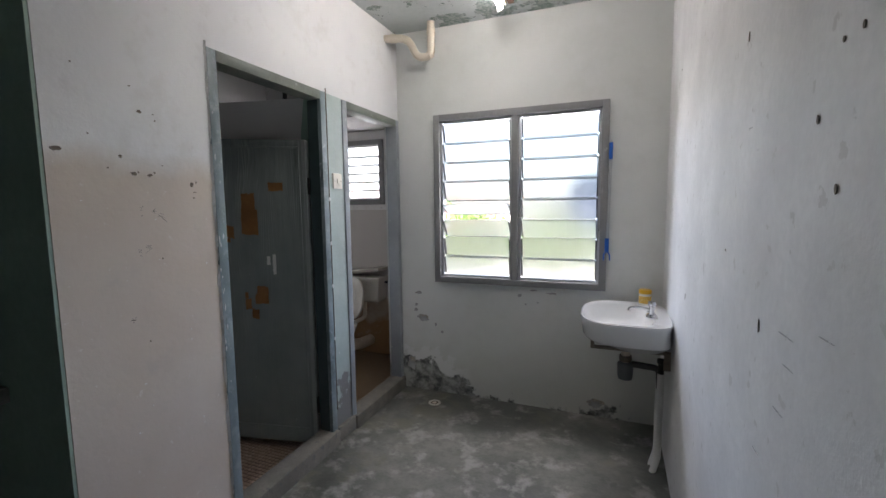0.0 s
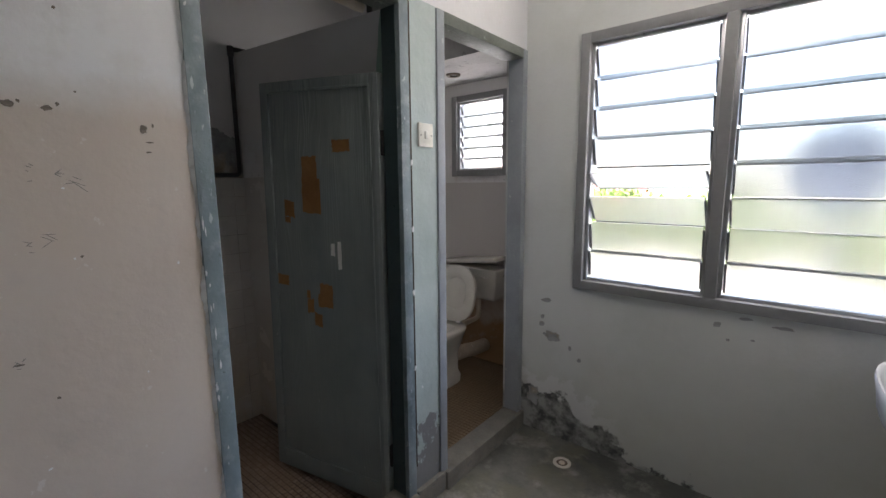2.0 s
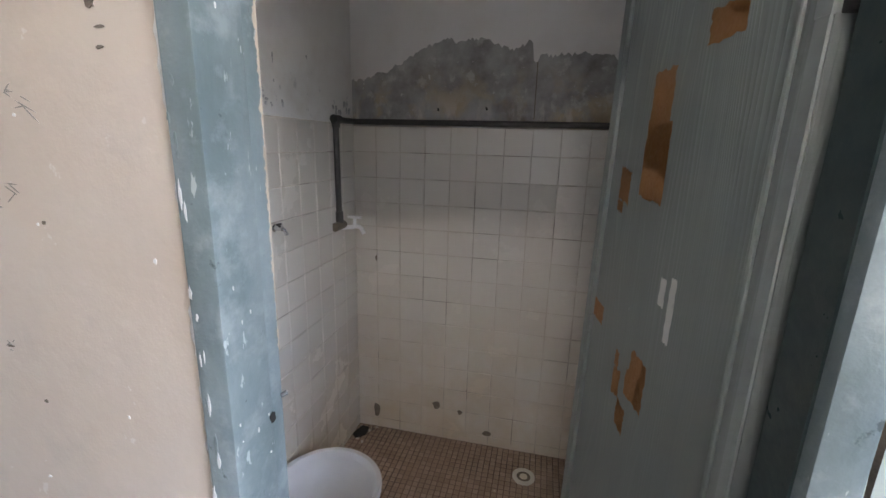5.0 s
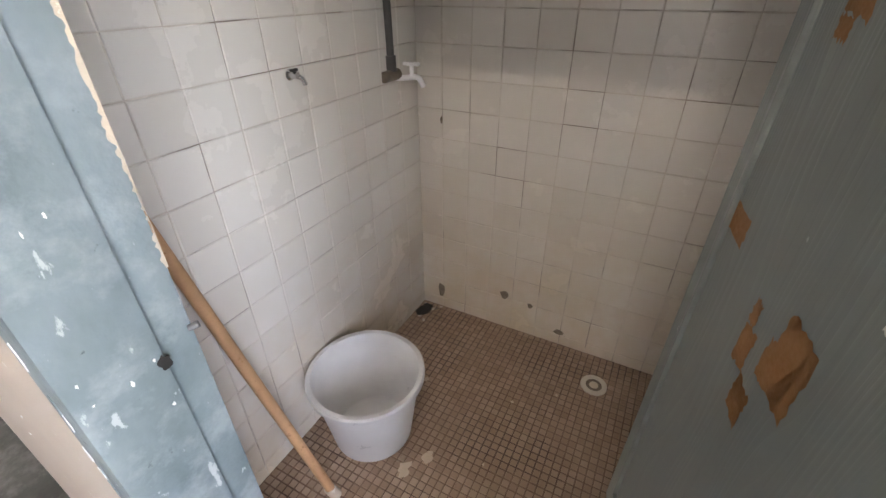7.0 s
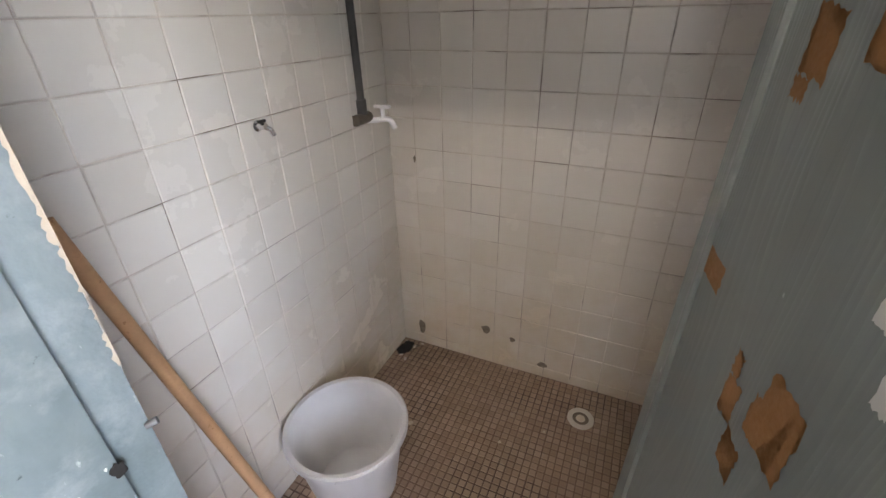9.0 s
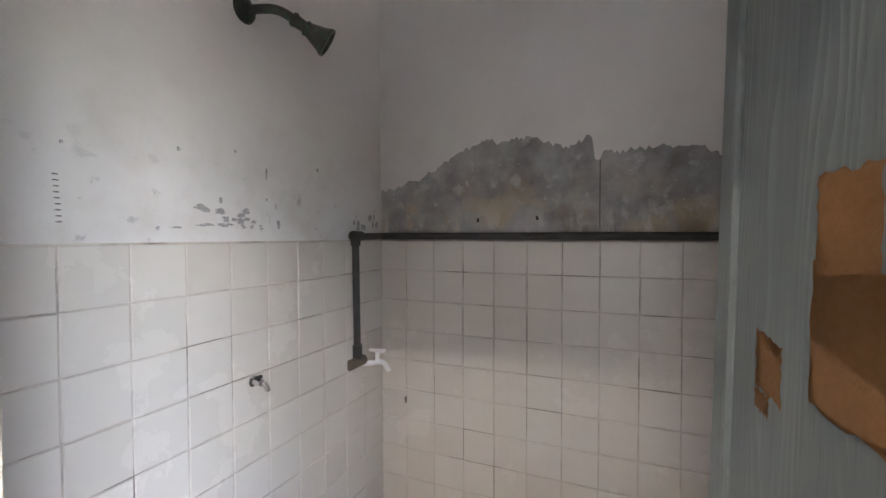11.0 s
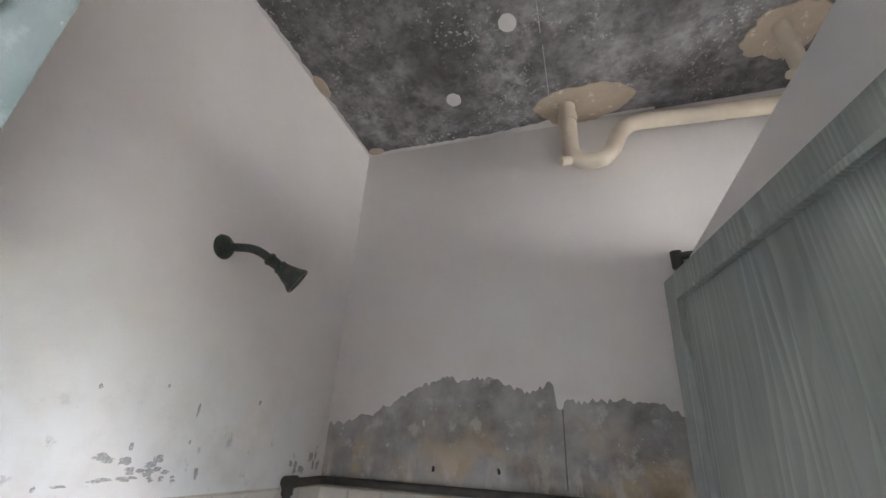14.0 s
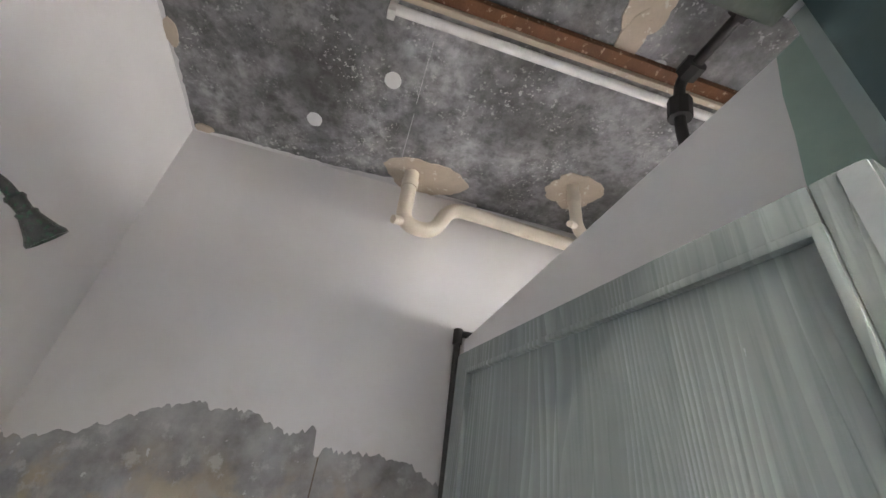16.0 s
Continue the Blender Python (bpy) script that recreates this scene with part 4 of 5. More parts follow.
def tube_light(name, x, y0, y1, z, label, tube):
    ob = thing(name, None, None, label, "light fixture")
    part("batten", boxes((x + 0.024, y0, z - 0.025, x + 0.060, y1, z), bevel=0.003), M["batten"], ob, "bare brown wooden batten")
    part("casing", boxes((x + 0.004, y0 + 0.02, z - 0.035, x + 0.022, y1 - 0.02, z), bevel=0.006), M["patch"], ob)
    part("tube", sweep([(x - 0.016, y0 + 0.02, z - 0.045), (x - 0.016, y1 - 0.02, z - 0.045)], 0.0135, 16), M[tube], ob, "white fluorescent tube")
    for yy in (y0 + 0.01, y1 - 0.04):
        part("lamp_holder", boxes((x - 0.034, yy, z - 0.07, x - 0.006, yy + 0.02, z - 0.001), bevel=0.003), M["enamel"], ob)
    return ob


tube_light("tube_light", -1.985, 1.475, 2.62, CEIL - 0.006, "unlit fluorescent tube on a brown wooden batten", "enamel")
tube_light("tube_light", -0.60, 1.38, 2.60, KITCHEN_CEIL, "lit fluorescent tube on the kitchen ceiling", "tube")
thing("worktop", boxes((-2.74, 0.12, 0.765, -1.70, 0.688, 0.815), bevel=0.006), M["cement"], "grey cement worktop against the green wall", "worktop", kind="structure")
thing("worktop_support", boxes((-2.74, 0.30, 0.0, -2.60, 0.688, 0.765)), M["green"], "painted block under the worktop", "worktop", kind="structure", smooth=0)

# ---- shower things ----


def grey_supply_pipe():
    ob = thing("supply_pipe", None, None, "dark grey plastic water pipe above the tiles", "pipe")
    r, yb, xb = 0.0115, YL + 0.016, XB + 0.016
    part("run", sweep(rounded([(-2.538, yb, 0.99), (-2.532, yb, 1.380), (xb, yb, 1.383), (xb, YP - 0.03, 1.380), (xb, YP - 0.03, 2.032), (xb, YP + 0.14, 2.037)], 0.028), r, 12), M["dpvc"], ob)
    for p, q in (((-2.532, yb, 1.352), (-2.532, yb, 1.392)), ((-2.562, yb, 1.383), (-2.517, yb, 1.383)), ((-2.538, yb, 0.99), (-2.537, yb, 1.035)), ((xb, YP - 0.03, 1.995), (xb, YP - 0.03, 2.045))):
        part("elbow", sweep([p, q], r * 1.4, 12), M["dpvc"], ob)
    part("tee", sweep([(-2.496, yb, 0.978), (-2.571, yb, 0.978)], 0.017, 14), M["brass"], ob, "dull brass tee")
    tap = part("tap", sweep(rounded([(-2.565, yb, 0.966), (-2.585, yb + 0.016, 0.964), (-2.608, yb + 0.056, 0.968), (-2.613, yb + 0.070, 0.936)], 0.016), 0.009, 12), M["tapwhite"], ob, "white plastic bib tap")
    part("tap_stem", sweep([(-2.596, yb + 0.038, 0.961), (-2.596, yb + 0.038, 1.003)], 0.007, 12), M["tapwhite"], tap)
    part("tap_handle", boxes((-2.605, yb + 0.010, 1.000, -2.587, yb + 0.066, 1.011), bevel=0.004), M["tapwhite"], tap)


grey_supply_pipe()
bib = thing("bib_tap", lathe([(0.0, 0), (0.014, 0), (0.013, 0.005), (0.008, 0.008), (0.008, 0.030), (0.0, 0.031)], Matrix.Translation((-2.130, YL + 0.003, 1.042)) @ ON_Y, 18), M["chrome"], "small corroded chrome tap on the tiles", "tap")
part("spout", sweep(rounded([(-2.130, YL + 0.020, 1.042), (-2.139, YL + 0.036, 1.036), (-2.143, YL + 0.040, 1.020)], 0.008), 0.006, 12), M["chrome"], bib)
part("handle", boxes((-2.139, YL + 0.020, 1.050, -2.119, YL + 0.028, 1.057), bevel=0.002), M["iron"], bib)



def shower_head():
    fl, hd = Vector((-2.126, YL, 1.899)), Vector((-2.212, 1.000, 1.845))
    ob = thing("shower_head", None, None, "tarnished green-black shower arm and rose on the wall", "shower")
    part("flange", lathe([(0.0, 0.012), (0.014, 0.012), (0.028, 0.006), (0.031, 0.0), (0.0, 0.0)], Matrix.Translation(fl) @ ON_Y, 24), M["verdigris"], ob)
    k = Vector((-2.152, 0.930, 1.900))
    part("arm", sweep(rounded([fl, k, k + (hd - k) * 0.55], 0.03), 0.0105, 14), M["verdigris"], ob)
    u = (hd - k).normalized()
    m = Matrix.Translation(k + (hd - k) * 0.34) @ u.to_track_quat("Z", "Y").to_matrix().to_4x4()
    part("rose", lathe([(0.0, 0), (0.015, 0.0), (0.017, 0.006), (0.014, 0.012), (0.013, 0.03), (0.018, 0.034), (0.017, 0.042), (0.028, 0.075), (0.034, 0.085), (0.034, 0.092), (0.029, 0.092), (0.024, 0.078), (0.0, 0.074)], m, 24), M["verdigris"], ob)
    part("spray_plate", lathe([(0.0, 0.082), (0.024, 0.084), (0.024, 0.08)], m, 20), M["scuff"], ob, "rusted spray plate")


shower_head()

bucket = thing("bucket", lathe([(0.0, 0.012), (0.108, 0.012), (0.113, 0.02), (0.148, 0.252), (0.153, 0.252), (0.153, 0.244), (0.120, 0.004), (0.114, 0.0), (0.0, 0.0)], None, 56), M["plastic"],
               "milky white plastic bucket on the mosaic floor", "bucket", at=Matrix.Translation((-2.04, 1.046, BATH_Z + 0.003)) @ Matrix.Diagonal((1.045, 1.045, 1.0, 1)))
part("rim", lathe([(0.146, 0.248), (0.150, 0.262), (0.154, 0.270), (0.166, 0.272), (0.170, 0.266), (0.169, 0.252), (0.160, 0.249), (0.146, 0.248)], None, 56), M["plastic"], bucket, "rolled rim")
stick = thing("broom_stick", sweep([(-1.805, 1.074, BATH_Z + 0.012), (-1.744, 0.970, 0.48), (-1.680, 0.874, 1.00)], 0.0135, 14), M["wood"], "pale wooden broom stick leaning against the tiles", "stick")
part("ferrule", sweep([(-1.809, 1.081, BATH_Z + 0.002), (-1.800, 1.065, BATH_Z + 0.040)], 0.016, 14), M["patch"], stick, "frayed tape end")
cip = thing("iron_pipe", sweep(rounded([(-1.545, 2.255, 2.50), (-1.905, 2.245, 2.50), (-1.935, 2.243, 2.36), (-1.94, 2.243, 1.60)], 0.035), 0.014, 14), M["iron"], "black cast-iron pipe behind the partition", "pipe")
for p, q in (((-1.675, 2.2515, 2.50), (-1.715, 2.2505, 2.50)), ((-1.715, 2.2505, 2.50), (-1.728, 2.2500, 2.50)), ((-1.845, 2.2467, 2.50), (-1.885, 2.2455, 2.50)), ((-1.918, 2.2442, 2.44), (-1.930, 2.2435, 2.385))):
    part("collar", sweep([p, q], 0.029, 8), M["iron"], cip)

# ---- toilet things ----


def oval(cx, cy, a, b, z, n=44, front=2.2, back=3.0):
    pts = []
    for i in range(n):
        t = 2 * math.pi * i / n
        c, s = math.cos(t), math.sin(t)
        e = back if s > 0 else front
        pts.append(Vector((cx + a * math.copysign(abs(c) ** (2 / e), c), cy + b * math.copysign(abs(s) ** (2 / e), s), z)))
    return pts


def toilet():
    ob = thing("toilet", None, None, "old cream ceramic toilet with raised seat and low cistern", "toilet")
    cx, z0 = -2.13, BATH_Z + 0.006
    rings = [oval(cx, 2.95, 0.105, 0.15, z0), oval(cx, 2.95, 0.108, 0.15, z0 + 0.04), oval(cx, 2.96, 0.085, 0.13, z0 + 0.07), oval(cx, 2.95, 0.085, 0.14, z0 + 0.20),
             oval(cx, 2.90, 0.135, 0.20, z0 + 0.30), oval(cx, 2.87, 0.175, 0.235, z0 + 0.375), oval(cx, 2.87, 0.180, 0.24, z0 + 0.395), oval(cx, 2.87, 0.172, 0.232, z0 + 0.405),
             oval(cx, 2.855, 0.125, 0.165, z0 + 0.400), oval(cx, 2.855, 0.118, 0.155, z0 + 0.375), oval(cx, 2.87, 0.085, 0.11, z0 + 0.26), oval(cx, 2.88, 0.03, 0.04, z0 + 0.22)]
    part("pan", loft(rings), M["oldceramic"], ob, smooth=60)
    m = Matrix.Translation((cx, 3.07, z0 + 0.41)) @ Matrix.Rotation(radians(74), 4, "X")
    n = 44
    ring = []
    for k, (s, h) in enumerate(((1.0, 0.0), (1.0, 0.012), (0.96, 0.018), (0.60, 0.018), (0.56, 0.012), (0.56, 0.0))):
        ring.append([m @ Vector((p.x, p.y, h)) for p in oval(0, 0.195, 0.172 * s, 0.195 * s, 0, n, 2.8, 2.1)])
    bm = bmesh.new()
    vs = [[bm.verts.new(p) for p in r] for r in ring]
    for a, b in zip(vs, vs[1:] + vs[:1]):
        for j in range(n):
            bm.faces.new((a[j], a[(j + 1) % n], b[(j + 1) % n], b[j]))
    part("seat", bm, M["oldceramic"], ob, "yellowed plastic seat, raised", smooth=50)
    part("seat_lid", loft([[m @ Vector((p.x, p.y, h)) for p in oval(0, 0.195, 0.170, 0.193, 0, n, 2.8, 2.1)] for h in (-0.012, -0.003)]), M["oldceramic"], ob, "yellowed plastic lid, raised")
    for s in (-0.07, 0.07):
        part("seat_hinge", sweep([(cx + s - 0.018, 3.068, z0 + 0.415), (cx + s + 0.018, 3.068, z0 + 0.415)], 0.012, 12), M["enamel"], ob)
    cz = z0 + 0.53
    body = [[Vector((cx - 0.01 + sx * w, y, z)) for sx, y in ((-1, 3.465 - d), (1, 3.465 - d), (1, 3.465), (-1, 3.465))] for w, d, z in ((0.20, 0.14, cz - 0.01), (0.215, 0.16, cz + 0.01), (0.245, 0.185, cz + 0.225))]
    b = loft(body)
    bmesh.ops.bevel(b, geom=b.edges[:], offset=0.014, segments=3, profile=0.6, affect="EDGES")
    part("cistern", b, M["oldceramic"], ob)
    lid = part("cistern_lid", boxes((-0.258, -0.20, 0.0, 0.258, 0.0, 0.028), bevel=0.009), M["oldceramic"], ob, "cistern lid set askew")
    lid.matrix_local = Matrix.Translation((cx - 0.012, 3.462, cz + 0.226)) @ Matrix.Translation((-0.25, 0, 0)) @ Matrix.Rotation(radians(-7), 4, "Y") @ Matrix.Translation((0.25, 0, 0))
    part("flush_lever", sweep(rounded([(cx + 0.15, 3.29, cz + 0.17), (cx + 0.15, 3.262, cz + 0.17), (cx + 0.08, 3.258, cz + 0.185)], 0.01), 0.007, 10), M["oldceramic"], ob)
    part("waste_bend", sweep(rounded([(cx + 0.01, 3.05, z0 + 0.16), (cx + 0.02, 3.22, z0 + 0.15), (cx + 0.02, 3.30, z0 + 0.13), (cx + 0.02, 3.46, z0 + 0.12)], 0.05), 0.05, 16), M["patch"], ob, "ochre-stained waste bend")
    part("flush_pipe", sweep(rounded([(cx + 0.02, 3.38, cz + 0.01), (cx + 0.02, 3.38, z0 + 0.36), (cx + 0.01, 3.06, z0 + 0.35)], 0.05), 0.018, 12), M["pvc"], ob)
    part("inlet_valve", sweep(rounded([(cx + 0.225, 3.40, cz + 0.17), (cx + 0.27, 3.40, cz + 0.17), (cx + 0.28, 3.44, cz + 0.10)], 0.02), 0.010, 10), M["iron"], ob, "black inlet connector")


toilet()
thing("riser_pipe", sweep([(-2.66, 3.42, BATH_Z), (-2.66, 3.42, 2.05)], 0.030, 18), M["pvc"], "cream plastic riser in the toilet corner", "pipe")

# ---- outside ----
thing("ground", boxes((-150, YW + 0.6, -3.4, 150, 320, -3.2)), M["grass"], "rough grass far below the window", "ground", kind="structure", smooth=0)


def leafy(name, x, y, z, rx, rz, seed, count, label):
    """A crown of many small leaf clumps on a trunk with limbs."""
    rnd = random.Random(seed)
    ob = thing(name, None, None, label, "tree", "trees outside")
    base = -3.2
    part("trunk", sweep([(x, y, base), (x + 0.1, y, base + (z - base) * 0.5), (x, y, z)], 0.1, 8, radii=[0.16, 0.11, 0.05]), M["bark"], ob)
    bm = bmesh.new()
    for i in range(count):
        a, h = rnd.uniform(0, 2 * math.pi), rnd.uniform(-1, 1)
        rr = math.sqrt(max(0, 1 - h * h)) * rnd.uniform(0.55, 1.05) * (0.8 + 0.35 * noise.noise((a * 1.3, h * 2, seed)))
        p = Vector((x + rx * rr * math.cos(a), y + rx * rr * math.sin(a), z + rz * h * rnd.uniform(0.7, 1.05)))
        q = Euler((rnd.uniform(0, 6), rnd.uniform(0, 6), rnd.uniform(0, 6))).to_matrix()
        s = rnd.uniform(0.06, 0.14)
        vs = [bm.verts.new(p + q @ Vector(c) * s) for c in ((-1, 0, 0), (0, -0.45, 0.12), (1, 0, 0), (0, 0.45, 0.12))]
        bm.faces.new(vs)
    part("crown", bm, M["foliage"], ob, smooth=0)
    return ob


for i, (x, y, z, rx, rz) in enumerate(((-3.6, 11.0, 0.35, 1.7, 0.85), (-1.4, 11.5, 0.25, 1.8, 0.85), (1.0, 12.0, 0.05, 1.9, 0.8), (3.4, 12.5, 0.0, 2.0, 0.9), (-6.5, 15.0, -0.2, 2.0, 1.0))):
    leafy("tree", x, y, z, rx, rz, i + 3, 1800, "bushy green tree in sunlight")


def palm(x, y, z):
    ob = thing("palm_tree", None, None, "thin palm far beyond the bushes", "tree")
    part("trunk", sweep([(x, y, -3.2), (x + 0.2, y, z)], 0.12, 8, radii=[0.2, 0.1]), M["bark"], ob)
    bm = bmesh.new()
    rnd = random.Random(8)
    for i in range(16):
        a, e = 2 * math.pi * i / 16, rnd.uniform(-0.2, 0.9)
        pts = [Vector((x + 0.2, y, z)) + Vector((math.cos(a), math.sin(a), 0)) * 1.5 * t + Vector((0, 0, 1.4 * (e * t - 0.8 * t * t))) for t in (0, 0.25, 0.5, 0.75, 1)]
        side = Vector((-math.sin(a), math.cos(a), 0)) * 0.14
        for p, q in zip(pts, pts[1:]):
            bm.faces.new([bm.verts.new(v) for v in (p - side, p + side, q + side, q - side)])
    part("fronds", bm, M["foliage"], ob, smooth=0)


palm(-12.5, 30.0, 2.2)
house = thing("house", None, None, "pale low house with a red roof", "house")
part("wall", boxes((-24, 34, -3.2, -10.5, 40, 0.3)), M["house"], house, smooth=0)
bm = bmesh.new()
vs = [bm.verts.new(v) for v in ((-24.6, 33.2, 0.3), (-9.9, 33.2, 0.3), (-9.9, 40.8, 0.3), (-24.6, 40.8, 0.3), (-23.5, 37, 1.5), (-11, 37, 1.5))]
for f in ((0, 1, 5, 4), (1, 2, 5), (2, 3, 4, 5), (3, 0, 4), (0, 3, 2, 1)):
    bm.faces.new([vs[i] for i in f])
part("roof", bm, M["roofred"], house, "red tiled roof", smooth=0)
dish = thing("satellite_dish", None, None, "dark satellite dish on a pole outside the window", "satellite dish")
m = Matrix.Translation((-0.13, 4.75, 1.42)) @ Matrix.Rotation(radians(100), 4, "X")
part("reflector", lathe([(0.0, 0.0), (0.10, 0.008), (0.20, 0.03), (0.30, 0.065), (0.305, 0.07), (0.20, 0.04), (0.10, 0.018), (0.0, 0.010)], m, 36), M["dish"], dish)
part("pole", sweep([(-0.12, 4.85, -3.2), (-0.12, 4.85, 1.40)], 0.025, 12), M["dish"], dish)
part("feed_arm", sweep([(-0.13, 4.78, 1.1), (-0.13, 5.2, 1.15)], 0.012, 8), M["dish"], dish)

# ---- marks on walls and ceilings ----
for i, (y, z, rx, ry) in enumerate(((0.730, 1.531, 0.022, 0.012), (1.142, 1.446, 0.013, 0.017), (0.969, 1.677, 0.014, 0.009), (0.990, 1.471, 0.015, 0.010), (0.900, 1.527, 0.009, 0.009), (0.937, 1.474, 0.016, 0.011), (1.006, 1.481, 0.005, 0.006),
                                    (0.952, 1.480, 0.005, 0.005), (1.015, 1.675, 0.005, 0.004), (1.020, 1.655, 0.005, 0.005), (0.861, 1.487, 0.005, 0.004), (1.152, 1.419, 0.012, 0.003), (1.148, 1.398, 0.010, 0.003), (0.815, 1.585, 0.004, 0.003),
                                    (0.786, 1.781, 0.004, 0.003), (0.945, 1.752, 0.006, 0.003), (0.947, 0.912, 0.006, 0.005), (0.900, 0.996, 0.012, 0.003), (1.012, 1.188, 0.005, 0.005), (1.035, 1.507, 0.004, 0.003), (1.16, 1.455, 0.004, 0.007))):
    stuck("nail_hole", wall_door, blot(i + 20, rx * 0.55, ry * 0.55, 0.0015, 16, 0.6), M["scuff"], (XD, y, z), ON_X)
for i, (y, z, rx, ry) in enumerate(((1.175, 1.724, 0.004, 0.018), (0.779, 1.473, 0.005, 0.010), (0.708, 1.373, 0.005, 0.010), (0.717, 1.563, 0.004, 0.007), (0.668, 1.563, 0.004, 0.008), (0.987, 1.115, 0.003, 0.018), (1.293, 1.235, 0.003, 0.005), (2.330, 1.975, 0.005, 0.006),
                                    (1.934, 0.983, 0.005, 0.02), (0.845, 1.136, 0.04, 0.004), (0.824, 1.088, 0.03, 0.004), (0.957, 0.873, 0.03, 0.005), (0.858, 1.0, 0.03, 0.004), (0.70, 1.172, 0.03, 0.004), (1.124, 1.516, 0.02, 0.003))):
    x = 0.298 + (y - 0.9) * (0.016 / 1.9) if y > 0.9 else 0.298 + (y - 0.9) * (0.028 / 3.9)
    stuck("nail_hole", wall_right, blot(i + 90, rx * 0.75, ry * 0.6 if rx < 0.015 else 0.0008, 0.0015, 14), M["scuff" if rx < 0.015 else "mould"], (x - 0.0005, y, z), ON_NX)
# pencil marks and rubbed smudges on the soiled wall
for i, (y, z, rx, ry) in enumerate(((1.008, 1.336, 0.035, 0.006), (0.967, 1.226, 0.030, 0.006), (0.99, 1.350, 0.020, 0.003), (0.955, 1.352, 0.012, 0.010), (0.90, 0.995, 0.014, 0.004), (0.94, 1.218, 0.014, 0.010))):
    for j in range(4):
        rr = random.Random(i * 9 + j)
        stuck("pencil_mark", wall_door, blot(i * 9 + j + 1300, rx * rr.uniform(0.2, 0.5), 0.0007, 0.0007, 12, 0.5), M["pencil"], (XD, y + rr.uniform(-rx, rx) * 0.5, z + rr.uniform(-1, 1) * (ry + 0.006)), ON_X @ Matrix.Rotation(rr.uniform(-0.9, 0.9), 4, "Z"))
for i, (x, z, rx, ry) in enumerate(((-1.280, 0.730, 0.026, 0.011), (-1.302, 0.640, 0.010, 0.012), (-1.305, 0.600, 0.014, 0.013), (-1.245, 0.545, 0.045, 0.026), (-1.15, 0.50, 0.008, 0.014), (-0.54, 0.756, 0.012, 0.012), (-0.448, 0.795, 0.020, 0.006),
                                    (-0.335, 0.782, 0.035, 0.006), (-0.50, 0.70, 0.006, 0.006), (-0.42, 0.715, 0.008, 0.004), (-1.345, 0.19, 0.035, 0.045), (-1.10, 0.45, 0.010, 0.010), (-0.05, 0.085, 0.05, 0.03), (-1.29, 0.55, 0.010, 0.008))):
    stuck("bare_plaster", wall_win, blot(i + 120, rx, ry, 0.0015, 22, 0.5), M["peel"], (x, YW, z), ON_NY, "flaked paint, bare cement")

# pale paint chips on the strike jamb, plaster dabs beside the pier
rnd = random.Random(21)
for i in range(16):
    stuck("paint_chip", f1, blot(i + 700, rnd.uniform(0.0006, 0.0016), rnd.uniform(0.001, 0.004), 0.0008, 10, 0.7), M["enamel"], (rnd.uniform(-1.49, -1.43), D1[0] + 0.0442, rnd.uniform(0.35, 1.85)), ON_Y)
for i, z in enumerate((1.40, 1.16, 0.92, 0.62)):
    stuck("plaster_dab", f1, blot(i + 740, 0.007, 0.011, 0.003, 14, 0.5), M["white"], (XD + 0.007, D1[1] + 0.002, z), ON_X)
for i in range(12):
    stuck("paint_chip", wall_door, blot(i + 760, rnd.uniform(0.0015, 0.004), rnd.uniform(0.001, 0.003), 0.0008, 12, 0.7), M["white"], (XD, rnd.uniform(0.75, 1.2), rnd.uniform(0.5, 1.6)), ON_X)

# band of bare render above the back tiles, with a ragged upper edge
bm = bmesh.new()
rnd = random.Random(2)
heights = ((0.855, 1.530), (0.872, 1.545), (0.90, 1.545), (0.99, 1.571), (1.03, 1.585), (1.083, 1.615), (1.12, 1.632), (1.165, 1.658), (1.21, 1.672), (1.247, 1.688), (1.29, 1.672), (1.337, 1.684), (1.406, 1.681), (1.44, 1.662), (1.497, 1.645),
           (1.54, 1.662), (1.563, 1.677), (1.571, 1.665), (1.574, 1.600), (1.592, 1.600), (1.596, 1.631), (1.64, 1.620), (1.673, 1.627), (1.76, 1.630), (1.80, 1.618), (1.848, 1.621), (1.896, 1.588), (1.968, 1.570))
n = 150
line = []
for i in range(n + 1):
    y = 0.858 + (1.968 - 0.858) * i / n
    for (a, ha), (b, hb) in zip(heights, heights[1:]):
        if a <= y <= b:
            z = ha + (hb - ha) * (y - a) / (b - a)
    line.append((y, z + rnd.uniform(-0.007, 0.007) + 0.008 * noise.noise((y * 40, 0, 0))))
lo = [bm.verts.new((XB + 0.002, y, 1.362)) for y, z in line]
hi = [bm.verts.new((XB + 0.002, y, z)) for y, z in line]
for i in range(n):
    bm.faces.new((lo[i], lo[i + 1], hi[i + 1], hi[i]))
part("bare_render", bm, M["peel"], wall_bb, "bare grey render where the paint has fallen", smooth=0)
for y, z in ((1.220, 1.437), (1.409, 1.441)):
    part("anchor_bolt", sweep([(XB, y, z), (XB + 0.02, y + 0.006, z - 0.008)], 0.004, 8), M["iron"], wall_bb, "rusty anchor bolt")
part("crack", boxes((XB + 0.001, 1.589, 1.40, XB + 0.004, 1.5925, 1.60)), M["scuff"], wall_bb, smooth=0)
